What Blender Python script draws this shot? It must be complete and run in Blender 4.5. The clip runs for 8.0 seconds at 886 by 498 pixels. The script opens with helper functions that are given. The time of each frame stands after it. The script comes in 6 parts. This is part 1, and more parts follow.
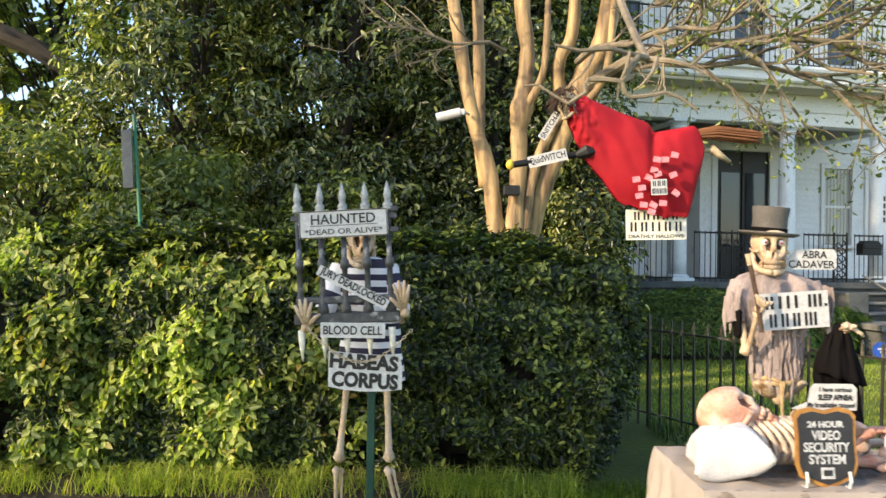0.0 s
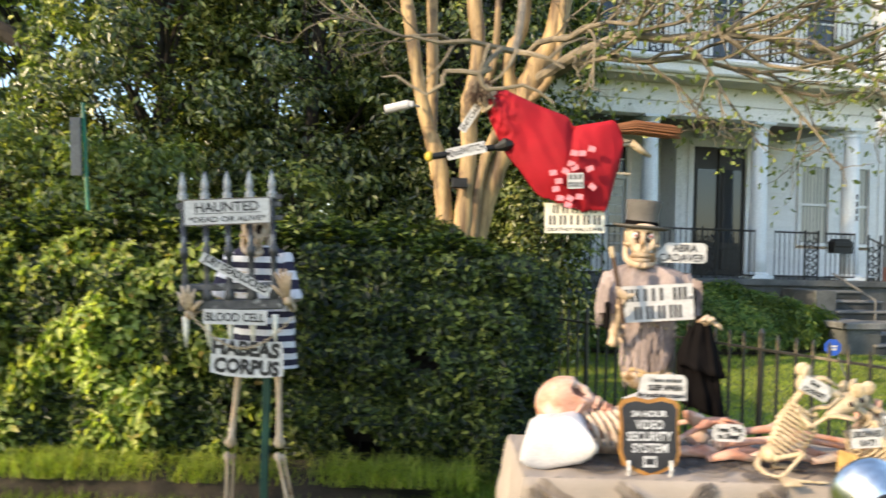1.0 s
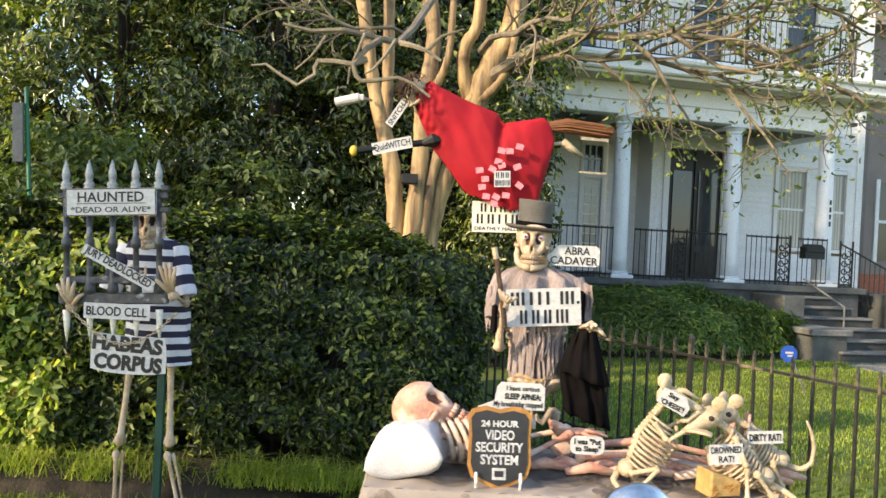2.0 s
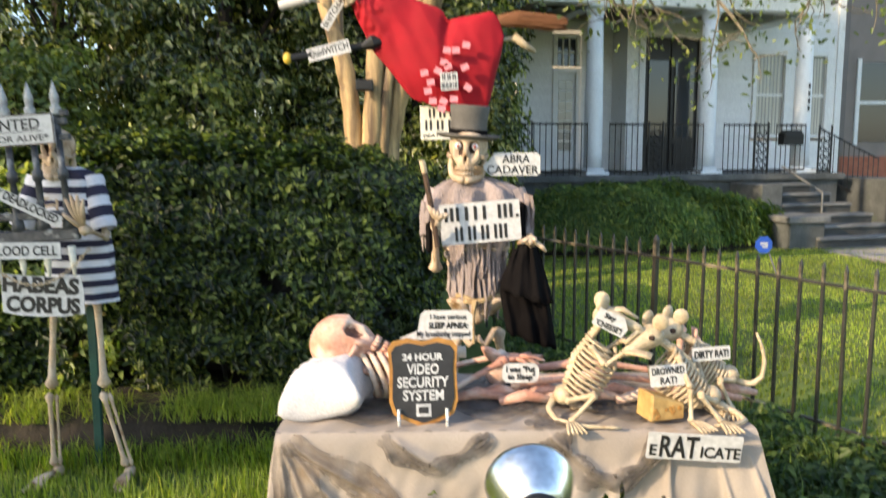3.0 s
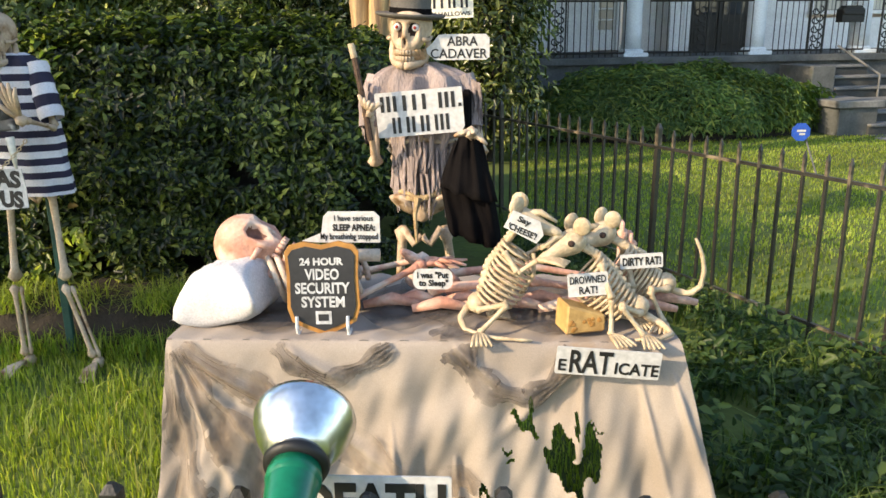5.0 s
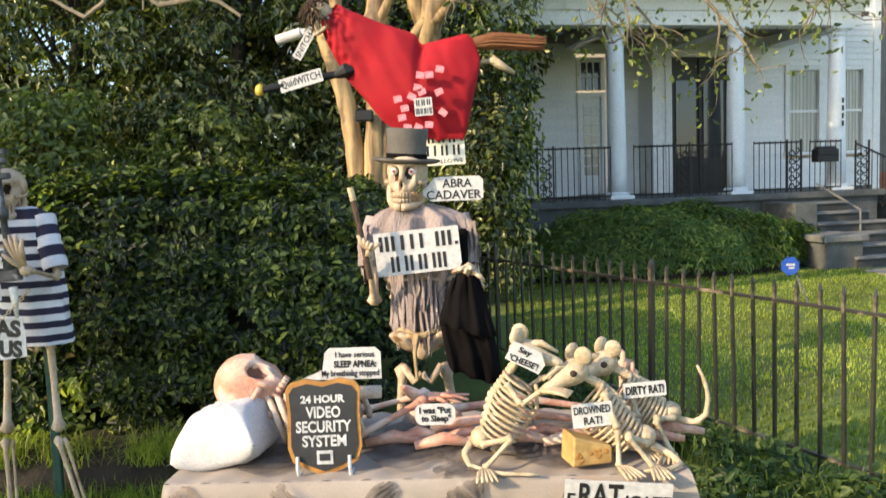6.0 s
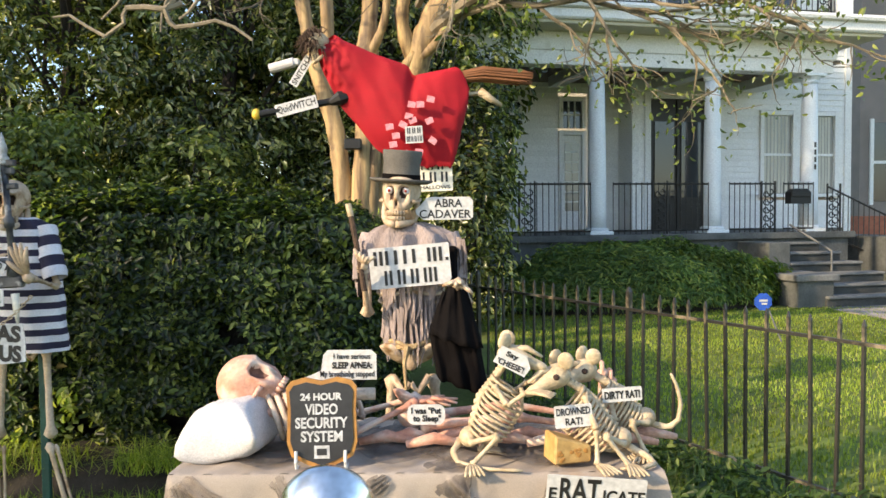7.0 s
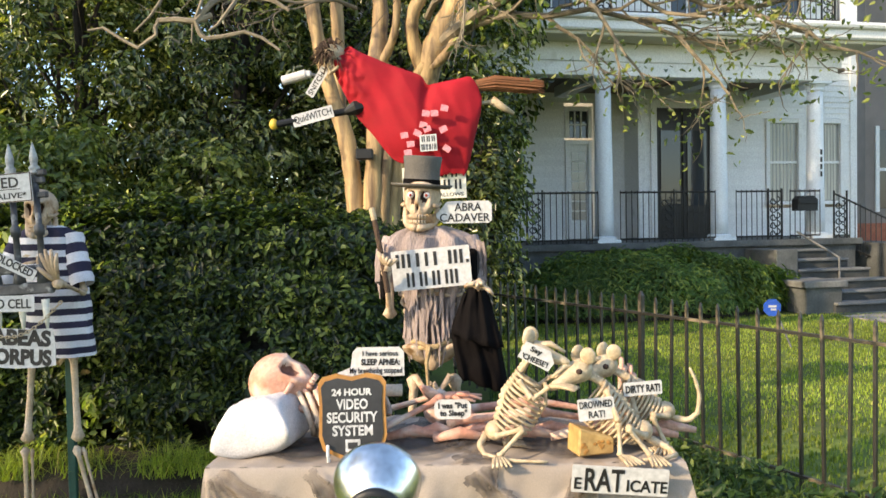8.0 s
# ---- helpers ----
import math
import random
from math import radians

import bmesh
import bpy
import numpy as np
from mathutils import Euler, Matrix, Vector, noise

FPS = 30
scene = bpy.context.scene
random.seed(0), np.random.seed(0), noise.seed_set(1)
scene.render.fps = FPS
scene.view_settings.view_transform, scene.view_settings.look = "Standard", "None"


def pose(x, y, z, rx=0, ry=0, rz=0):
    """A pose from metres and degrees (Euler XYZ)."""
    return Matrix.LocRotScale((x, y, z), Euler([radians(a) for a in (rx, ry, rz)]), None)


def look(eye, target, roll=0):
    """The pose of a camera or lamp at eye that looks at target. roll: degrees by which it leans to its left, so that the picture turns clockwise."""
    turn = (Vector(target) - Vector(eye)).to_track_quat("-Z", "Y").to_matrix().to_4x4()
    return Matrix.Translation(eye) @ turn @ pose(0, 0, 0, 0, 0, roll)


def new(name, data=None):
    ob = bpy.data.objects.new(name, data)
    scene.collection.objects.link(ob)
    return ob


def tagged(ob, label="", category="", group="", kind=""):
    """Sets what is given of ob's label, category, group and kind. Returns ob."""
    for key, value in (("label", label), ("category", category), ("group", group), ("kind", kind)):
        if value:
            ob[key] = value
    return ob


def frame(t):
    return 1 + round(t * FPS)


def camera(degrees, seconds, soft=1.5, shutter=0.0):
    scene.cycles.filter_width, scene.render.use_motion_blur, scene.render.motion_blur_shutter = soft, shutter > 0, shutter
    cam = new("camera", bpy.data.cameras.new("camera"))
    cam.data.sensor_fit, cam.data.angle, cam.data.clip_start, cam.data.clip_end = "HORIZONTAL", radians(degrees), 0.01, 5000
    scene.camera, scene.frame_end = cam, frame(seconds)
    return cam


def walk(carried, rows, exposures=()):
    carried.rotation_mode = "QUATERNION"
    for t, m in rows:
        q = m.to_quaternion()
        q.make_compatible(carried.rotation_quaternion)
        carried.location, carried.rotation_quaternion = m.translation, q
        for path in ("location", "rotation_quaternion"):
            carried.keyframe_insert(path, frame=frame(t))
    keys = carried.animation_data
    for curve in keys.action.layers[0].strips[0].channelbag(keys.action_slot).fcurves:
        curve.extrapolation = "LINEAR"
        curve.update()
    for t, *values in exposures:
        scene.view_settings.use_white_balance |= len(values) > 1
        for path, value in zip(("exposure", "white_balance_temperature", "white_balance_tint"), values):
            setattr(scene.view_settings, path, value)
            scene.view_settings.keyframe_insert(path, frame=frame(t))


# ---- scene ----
cam = camera(59.1, 8.0, 1.5, 0.5)
METRES, EYE, TILT, LEAN, TURN = 2.2, 1.465, 0.5, -0.8, 0.0
ROWS = [
    (0.0, 0.0, 0.0, 0.0, 0.0, 0.0, -0.0),
    (0.5, 0.1307, -0.0238, -0.003, 1.49, -0.11, 0.13),
    (1.0, 0.2477, -0.0166, -0.0059, 0.16, -0.48, -0.77),
    (1.2, 0.2956, 0.0012, -0.0064, -1.42, -0.42, -1.43),
    (2.3, 0.4964, 0.0465, 0.0089, 0.51, -1.31, -1.87),
    (2.5, 0.5161, 0.0622, 0.0124, 0.68, -2.1, -1.19),
    (3.0, 0.5561, 0.1509, 0.0199, -1.35, -7.8, 0.95),
    (3.5, 0.5998, 0.1962, 0.0193, -1.46, -12.91, 1.28),
    (4.0, 0.6795, 0.2182, 0.0173, 0.82, -15.54, 0.19),
    (4.2, 0.7017, 0.2179, 0.0200, 1.53, -16.56, 0.03),
    (5.3, 0.7395, 0.2471, 0.0159, 2.77, -15.47, 1.95),
    (5.5, 0.7395, 0.2426, 0.0155, 2.54, -11.94, 2.36),
    (6.0, 0.7328, 0.2279, 0.0047, 1.88, -5.49, 2.9),
    (6.5, 0.725, 0.1926, -0.0041, 0.01, -3.3, 1.57),
    (7.0, 0.7143, 0.1547, -0.0193, 0.46, -3.0, 1.37),
    (7.5, 0.7043, 0.1295, -0.026, 1.08, -1.18, 1.63),
    (8.0, 0.6879, 0.1181, -0.0326, 0.81, -2.13, 1.84),
]
walk(cam, [(t, pose(0, 0, EYE, TILT, LEAN, TURN) @ pose(METRES * x, METRES * y, METRES * z, 90 + pitch, roll, yaw)) for t, x, y, z, yaw, pitch, roll in ROWS])

# ---- light ----
SUN_TO = Vector((-0.75, -0.50, 0.43)).normalized()
world = bpy.data.worlds.new("World")
scene.world = world
world.use_nodes = True
sky = world.node_tree.nodes.new("ShaderNodeTexSky")
sky.sky_type, sky.sun_disc = 'NISHITA', False
sky.sun_elevation = math.asin(SUN_TO.z)
sky.sun_rotation = math.atan2(SUN_TO.x, SUN_TO.y)
world.node_tree.links.new(sky.outputs[0], world.node_tree.nodes["Background"].inputs[0])
world.node_tree.nodes["Background"].inputs[1].default_value = 0.15
sun = new("sun", bpy.data.lights.new("sun", 'SUN'))
sun.data.energy, sun.data.angle, sun.data.color = 2.5, radians(0.6), (1.0, 0.77, 0.50)
sun.matrix_world = look(SUN_TO * 30, (0, 0, 0))
scene.view_settings.exposure = 1.46

# ---- materials ----
def mat(name, c1, c2=None, scale=6.0, rough=0.7, bump=0.15, fine=60.0, metal=0.0, island=0.0, rnd=0.0, spec=0.4, stretch=(1, 1, 1), stain=None, emit=0.0):
    """Two-scale procedural surface: broad patches between c1 and c2, fine grain in value and relief."""
    m = bpy.data.materials.new(name)
    m.use_nodes = True
    nt = m.node_tree
    N, L = nt.nodes.new, nt.links.new
    bsdf = nt.nodes["Principled BSDF"]
    tc, mp = N("ShaderNodeTexCoord"), N("ShaderNodeMapping")
    mp.inputs["Scale"].default_value = stretch
    L(tc.outputs["Object"], mp.inputs[0])
    n1, n2 = N("ShaderNodeTexNoise"), N("ShaderNodeTexNoise")
    n1.inputs["Scale"].default_value, n1.inputs["Detail"].default_value = scale, 5
    n2.inputs["Scale"].default_value, n2.inputs["Detail"].default_value = fine, 3
    L(mp.outputs[0], n1.inputs[0]); L(mp.outputs[0], n2.inputs[0])
    r1 = N("ShaderNodeValToRGB")
    r1.color_ramp.elements[0].position, r1.color_ramp.elements[1].position = 0.35, 0.65
    c2 = c2 or tuple(v * 0.75 for v in c1)
    r1.color_ramp.elements[0].color, r1.color_ramp.elements[1].color = (*c2, 1), (*c1, 1)
    L(n1.outputs[0], r1.inputs[0])
    mr = N("ShaderNodeMapRange")
    mr.inputs[1].default_value, mr.inputs[2].default_value, mr.inputs[3].default_value, mr.inputs[4].default_value = 0.3, 0.7, 0.82, 1.12
    L(n2.outputs[0], mr.inputs[0])
    val = mr.outputs[0]
    for on, node, out in ((island, "ShaderNodeNewGeometry", "Random Per Island"), (rnd, "ShaderNodeObjectInfo", "Random")):
        if on:
            g, k, mu = N(node), N("ShaderNodeMapRange"), N("ShaderNodeMath")
            k.inputs[3].default_value, k.inputs[4].default_value = 1 - on, 1 + on
            L(g.outputs[out], k.inputs[0])
            mu.operation = 'MULTIPLY'
            L(val, mu.inputs[0]); L(k.outputs[0], mu.inputs[1])
            val = mu.outputs[0]
    vm = N("ShaderNodeVectorMath")
    vm.operation = 'SCALE'
    L(r1.outputs[0], vm.inputs[0]); L(val, vm.inputs["Scale"])
    col = vm.outputs[0]
    if stain:
        n3, r3, mx = N("ShaderNodeTexNoise"), N("ShaderNodeValToRGB"), N("ShaderNodeMix")
        n3.inputs["Scale"].default_value, n3.inputs["Detail"].default_value = stain[1], 6
        r3.color_ramp.elements[0].position, r3.color_ramp.elements[1].position = stain[2], stain[2] + 0.12
        L(tc.outputs["Object"], n3.inputs[0]); L(n3.outputs[0], r3.inputs[0])
        mx.data_type = 'RGBA'
        mx.inputs[7].default_value = (*stain[0], 1)
        L(r3.outputs[0], mx.inputs[0]); L(col, mx.inputs[6])
        col = mx.outputs[2]
    L(col, bsdf.inputs["Base Color"])
    if emit:
        L(col, bsdf.inputs["Emission Color"])
        bsdf.inputs["Emission Strength"].default_value = emit
    bsdf.inputs["Roughness"].default_value, bsdf.inputs["Metallic"].default_value = rough, metal
    bsdf.inputs["Specular IOR Level"].default_value = spec
    if bump:
        b = N("ShaderNodeBump")
        b.inputs["Strength"].default_value, b.inputs["Distance"].default_value = bump, 0.01
        L(n2.outputs[0], b.inputs["Height"]); L(b.outputs[0], bsdf.inputs["Normal"])
    return m


def leaf_mat(name, stops, rough=0.4, thin=0.3, wide=None, spec=0.3):
    """Leaf colours picked leaf by leaf, with some light passing through."""
    m = bpy.data.materials.new(name)
    m.use_nodes = True
    nt = m.node_tree
    N, L = nt.nodes.new, nt.links.new
    bsdf, out = nt.nodes["Principled BSDF"], nt.nodes["Material Output"]
    g, r = N("ShaderNodeNewGeometry"), N("ShaderNodeValToRGB")
    while len(r.color_ramp.elements) < len(stops):
        r.color_ramp.elements.new(0.5)
    for e, (p, c) in zip(r.color_ramp.elements, stops):
        e.position, e.color = p, (*c, 1)
    L(g.outputs["Random Per Island"], r.inputs[0])
    tc, n1, mr, vm = N("ShaderNodeTexCoord"), N("ShaderNodeTexNoise"), N("ShaderNodeMapRange"), N("ShaderNodeVectorMath")
    n1.inputs["Scale"].default_value = wide or 1.3
    L(tc.outputs["Object"], n1.inputs[0])
    mr.inputs[1].default_value, mr.inputs[2].default_value, mr.inputs[3].default_value, mr.inputs[4].default_value = 0.3, 0.7, 0.7, 1.3
    L(n1.outputs[0], mr.inputs[0])
    vm.operation = 'SCALE'
    L(r.outputs[0], vm.inputs[0]); L(mr.outputs[0], vm.inputs["Scale"])
    bsdf.inputs["Roughness"].default_value, bsdf.inputs["Specular IOR Level"].default_value = rough, spec
    L(vm.outputs[0], bsdf.inputs["Base Color"])
    tr, mx, tint = N("ShaderNodeBsdfTranslucent"), N("ShaderNodeMixShader"), N("ShaderNodeMix")
    tint.data_type, tint.blend_type = 'RGBA', 'MULTIPLY'
    tint.inputs[0].default_value = 1.0
    tint.inputs[7].default_value = (2.0, 2.2, 0.7, 1)
    L(vm.outputs[0], tint.inputs[6]); L(tint.outputs[2], tr.inputs[0])
    mx.inputs[0].default_value = thin
    L(bsdf.outputs[0], mx.inputs[1]); L(tr.outputs[0], mx.inputs[2]); L(mx.outputs[0], out.inputs[0])
    return m


def glass_mat(name, tint=(0.03, 0.035, 0.04)):
    m = bpy.data.materials.new(name)
    m.use_nodes = True
    b = m.node_tree.nodes["Principled BSDF"]
    b.inputs["Base Color"].default_value = (*tint, 1)
    b.inputs["Roughness"].default_value = 0.04
    b.inputs["Specular IOR Level"].default_value = 0.8
    return m


BONE = mat("bone", (0.58, 0.455, 0.325), (0.40, 0.285, 0.18), 9, 0.55, 0.3, 90, stain=((0.24, 0.14, 0.065), 17, 0.56))
BONE_PINK = mat("bone_pink", (0.60, 0.36, 0.27), (0.48, 0.22, 0.14), 12, 0.5, 0.3, 90, stain=((0.62, 0.49, 0.39), 9, 0.51))
BONE_PALE = mat("bone_pale", (0.53, 0.43, 0.285), (0.39, 0.295, 0.18), 22, 0.5, 0.3, 110, stain=((0.30, 0.21, 0.11), 26, 0.63))
BONE_WHITE = mat("bone_white", (0.64, 0.54, 0.43), (0.52, 0.39, 0.29), 14, 0.5, 0.3, 90)
FLESH = mat("flesh_dark", (0.24, 0.11, 0.075), (0.12, 0.05, 0.035), 25, 0.7, 0.3)
SOCKET = mat("socket", (0.05, 0.028, 0.02), None, 20, 0.9, 0)
RED_EYE = mat("eye_red", (0.35, 0.03, 0.02), None, 20, 0.3, 0)
SKIN = mat("rotten_wrap", (0.42, 0.27, 0.13), (0.26, 0.15, 0.07), 25, 0.8, 0.5, 80)
WHITE_SIGN = mat("sign_white", (0.56, 0.555, 0.545), (0.48, 0.475, 0.465), 5, 0.45, 0.03)
CREAM_SIGN = mat("sign_cream", (0.78, 0.74, 0.62), (0.70, 0.65, 0.52), 7, 0.5, 0.04)
INK = mat("ink", (0.018, 0.017, 0.017), None, 30, 0.5, 0)
SILVER_INK = mat("ink_silver", (0.55, 0.56, 0.57), None, 30, 0.4, 0)
GATE = mat("gate_plastic", (0.085, 0.085, 0.085), (0.035, 0.035, 0.04), 22, 0.45, 0.25, 80, stain=((0.30, 0.30, 0.29), 18, 0.60))
GATE_TIP = mat("gate_silver", (0.42, 0.42, 0.40), (0.22, 0.22, 0.21), 30, 0.4, 0.25, 80)
STRIPE_W = mat("shirt_white", (0.76, 0.74, 0.76), (0.66, 0.64, 0.68), 8, 0.9, 0.3, 250)
STRIPE_N = mat("shirt_navy", (0.030, 0.026, 0.055), (0.022, 0.02, 0.04), 8, 0.9, 0.3, 250)
GAUZE = mat("gauze_grey", (0.345, 0.280, 0.262), (0.21, 0.168, 0.155), 14, 0.95, 0.6, 180, stretch=(1, 1, 0.25))
GAUZE_DARK = mat("gauze_black", (0.13, 0.11, 0.095), (0.07, 0.06, 0.055), 20, 0.95, 0.6, 180)
def open_weave(m, lo, hi, scale, stretch):
    """Lets light through between uneven threads."""
    nt = m.node_tree
    tc, mp, n, r = (nt.nodes.new(k) for k in ("ShaderNodeTexCoord", "ShaderNodeMapping", "ShaderNodeTexNoise", "ShaderNodeMapRange"))
    mp.inputs["Scale"].default_value = stretch
    n.inputs["Scale"].default_value, n.inputs["Detail"].default_value = scale, 6
    r.inputs[1].default_value, r.inputs[2].default_value, r.inputs[3].default_value, r.inputs[4].default_value = 0.38, 0.62, lo, hi
    nt.links.new(tc.outputs["Object"], mp.inputs[0]); nt.links.new(mp.outputs[0], n.inputs[0])
    nt.links.new(n.outputs[0], r.inputs[0]); nt.links.new(r.outputs[0], nt.nodes["Principled BSDF"].inputs["Alpha"])
open_weave(GAUZE_DARK, 0.22, 0.75, 13, (1, 1, 1))
GAUZE_BROWN = mat("gauze_brown", (0.22, 0.165, 0.115), (0.13, 0.095, 0.065), 20, 0.95, 0.6, 180)
open_weave(GAUZE_BROWN, 0.05, 0.60, 11, (1, 1, 0.5))
BLACK_CLOTH = mat("cloth_black", (0.007, 0.006, 0.006), (0.005, 0.004, 0.004), 7, 0.9, 0.3, 200, spec=0.05)
HAT_FELT = mat("hat_grey", (0.115, 0.105, 0.092), (0.085, 0.077, 0.068), 9, 0.75, 0.3, 200)
ROPE = mat("rope", (0.45, 0.33, 0.17), (0.30, 0.20, 0.10), 60, 0.9, 0.6, 150)
RED = mat("cape_red", (0.37, 0.002, 0.012), (0.27, 0.0015, 0.008), 4, 0.8, 0.35, 220)
PINK = mat("foam_pink", (0.75, 0.27, 0.30), (0.66, 0.20, 0.24), 30, 0.8, 0.3)
CLOTH = mat("tablecloth", (0.35, 0.302, 0.257), (0.28, 0.236, 0.195), 3, 0.95, 0.06, 480, stain=((0.30, 0.21, 0.12), 5, 0.66))
PILLOW = mat("pillow_white", (0.58, 0.565, 0.56), (0.50, 0.485, 0.49), 12, 0.9, 0.2, 200)
CHEESE = mat("cheese", (0.50, 0.33, 0.12), (0.40, 0.24, 0.08), 18, 0.5, 0.2)
GOLD_EDGE = mat("gold_edge", (0.40, 0.20, 0.05), (0.26, 0.12, 0.03), 10, 0.35, 0.05)
SHIELD = mat("shield_black", (0.030, 0.030, 0.034), None, 8, 0.35, 0.03)
BLUE = mat("sign_blue", (0.03, 0.10, 0.50), None, 8, 0.4, 0.02)
CLEAR = mat("stand_clear", (0.75, 0.75, 0.72), None, 30, 0.15, 0, spec=0.6)
IRON = mat("iron_black", (0.014, 0.015, 0.014), (0.028, 0.024, 0.020), 9, 0.5, 0.3, 60, rnd=0.25, stain=((0.10, 0.075, 0.05), 9, 0.70))
# Black iron; the tan patches imitate sunlight caught on the pickets.
IRON_SUNLIT = mat("iron_sunlit", (0.028, 0.025, 0.020), (0.016, 0.015, 0.012), 5, 0.4, 0.3, 60, rnd=0.35, spec=0.6, stain=((0.34, 0.27, 0.17), 4, 0.58))
GREEN_STEEL = mat("post_green", (0.012, 0.06, 0.045), (0.010, 0.045, 0.035), 9, 0.5, 0.2)
GREEN_PLASTIC = mat("holder_green", (0.004, 0.15, 0.072), (0.003, 0.12, 0.058), 9, 0.28, 0.05, spec=0.5)
RUBBER = mat("gasket_black", (0.012, 0.012, 0.012), None, 20, 0.5, 0.1)
SILVER = mat("bulb_silver", (0.80, 0.81, 0.80), (0.74, 0.75, 0.74), 5, 0.27, 0.02, metal=1.0)
BROOM = mat("bristle_brown", (0.23, 0.095, 0.04), (0.15, 0.06, 0.025), 10, 0.8, 0.5, 120, stretch=(0.15, 1, 1))
YELLOW = mat("tip_yellow", (0.65, 0.45, 0.05), None, 9, 0.5, 0.1)
HAIR = mat("hair_brown", (0.09, 0.055, 0.035), (0.05, 0.03, 0.02), 25, 0.9, 0.7, 120)
# Brown peeling streaks; the pale gold also carries the sunlit patches.
BARK = mat("bark_myrtle", (0.54, 0.37, 0.17), (0.12, 0.075, 0.04), 2.4, 0.55, 0.7, 30, stretch=(5, 5, 0.5), stain=((0.11, 0.07, 0.04), 5.5, 0.58))
TWIG = mat("twig_grey", (0.25, 0.205, 0.14), (0.13, 0.11, 0.078), 6, 0.8, 0.5, 60)
# Bark set near black: backlit oak limb, shaded insides of hedge and shrub.
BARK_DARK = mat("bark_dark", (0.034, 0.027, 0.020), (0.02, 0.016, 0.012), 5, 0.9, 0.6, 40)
PAINT = mat("house_paint", (0.80, 0.80, 0.78), (0.75, 0.75, 0.73), 1.5, 0.5, 0.06, 40, stain=((0.62, 0.61, 0.56), 3, 0.62))
SIDING = mat("siding_paint", (0.82, 0.82, 0.80), (0.76, 0.76, 0.74), 1.2, 0.55, 0.08, 50, rnd=0.04)
COLUMN = mat("column_paint", (0.72, 0.77, 0.80), (0.66, 0.71, 0.75), 2, 0.4, 0.05)
# Cream tint holds the warm light bounced up from the lawn.
SOFFIT = mat("soffit_bounce_tint", (0.60, 0.56, 0.42), (0.52, 0.48, 0.35), 2, 0.6, 0.1)
CEIL = mat("porch_ceiling", (0.16, 0.12, 0.09), (0.12, 0.09, 0.07), 3, 0.7, 0.2, stretch=(6, 1, 1))
STONE = mat("stone_grey", (0.11, 0.115, 0.112), (0.065, 0.07, 0.068), 3, 0.85, 0.5, 30, rnd=0.15, stain=((0.07, 0.085, 0.065), 5, 0.60))
# Step stone darkened to include the shadow under the tread overhang.
RISER_SHADED = mat("riser_stone_shaded", (0.062, 0.064, 0.06), (0.04, 0.042, 0.04), 4, 0.9, 0.4, 40)
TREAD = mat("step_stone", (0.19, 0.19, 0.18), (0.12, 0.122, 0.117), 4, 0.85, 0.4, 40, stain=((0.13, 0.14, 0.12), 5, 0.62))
DOOR_DARK = mat("door_black", (0.022, 0.020, 0.019), None, 5, 0.35, 0.1)
GLASS = glass_mat("glass_dark")
CURTAIN = mat("curtain", (0.62, 0.60, 0.52), (0.50, 0.48, 0.41), 30, 0.9, 0.2, stretch=(1, 1, 0.02))
CURTAIN_GLASS = glass_mat("glass_pale", (0.30, 0.30, 0.28))
BRICK = mat("brick", (0.33, 0.12, 0.07), (0.24, 0.08, 0.05), 9, 0.85, 0.4, 50, rnd=0.25)
TAUPE = mat("siding_taupe", (0.25, 0.21, 0.19), (0.21, 0.18, 0.16), 2, 0.7, 0.1)
PATH = mat("path_paving", (0.42, 0.36, 0.33), (0.33, 0.28, 0.26), 3, 0.85, 0.3)
GROUND = mat("ground_turf", (0.135, 0.190, 0.034), (0.095, 0.120, 0.030), 1.1, 0.95, 0.8, 18, stain=((0.055, 0.042, 0.024), 2.2, 0.63))
# Ramp ends stretched to imitate shaded gaps and bright leaf highlights.
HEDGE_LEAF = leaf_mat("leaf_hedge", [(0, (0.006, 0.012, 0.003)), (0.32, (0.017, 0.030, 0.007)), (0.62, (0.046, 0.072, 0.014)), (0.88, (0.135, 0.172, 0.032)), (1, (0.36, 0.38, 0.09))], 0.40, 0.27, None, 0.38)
WILD_LEAF = leaf_mat("leaf_wild", [(0, (0.05, 0.085, 0.018)), (0.35, (0.19, 0.25, 0.065)), (0.93, (0.44, 0.46, 0.17)), (1, (0.24, 0.15, 0.04))], 0.45, 0.4)
# Palest stops raised to imitate sky glints on glossy leaves.
TREE_LEAF = leaf_mat("leaf_tree", [(0, (0.016, 0.026, 0.010)), (0.45, (0.055, 0.082, 0.022)), (0.80, (0.185, 0.220, 0.066)), (1, (0.46, 0.45, 0.17))], 0.27, 0.3, 0.5, 0.65)
LIGHT_LEAF = leaf_mat("leaf_light", [(0, (0.05, 0.075, 0.022)), (0.6, (0.135, 0.175, 0.045)), (1, (0.38, 0.38, 0.11))], 0.34, 0.36, 0.8, 0.5)
SHRUB_LEAF = leaf_mat("leaf_shrub", [(0, (0.045, 0.085, 0.024)), (0.6, (0.10, 0.165, 0.040)), (1, (0.24, 0.27, 0.06))], 0.45, 0.25)
SOIL = mat("soil_dark", (0.034, 0.026, 0.017), (0.016, 0.013, 0.009), 6, 0.95, 0.8, 45)
# Brighter copy of the grass colours, with sunlight put into them.
GRASS_SUNLIT = leaf_mat("grass_sunlit", [(0, (0.11, 0.145, 0.026)), (0.5, (0.225, 0.280, 0.050)), (0.9, (0.33, 0.37, 0.075)), (1, (0.42, 0.36, 0.13))], 0.5, 0.45, 0.7)
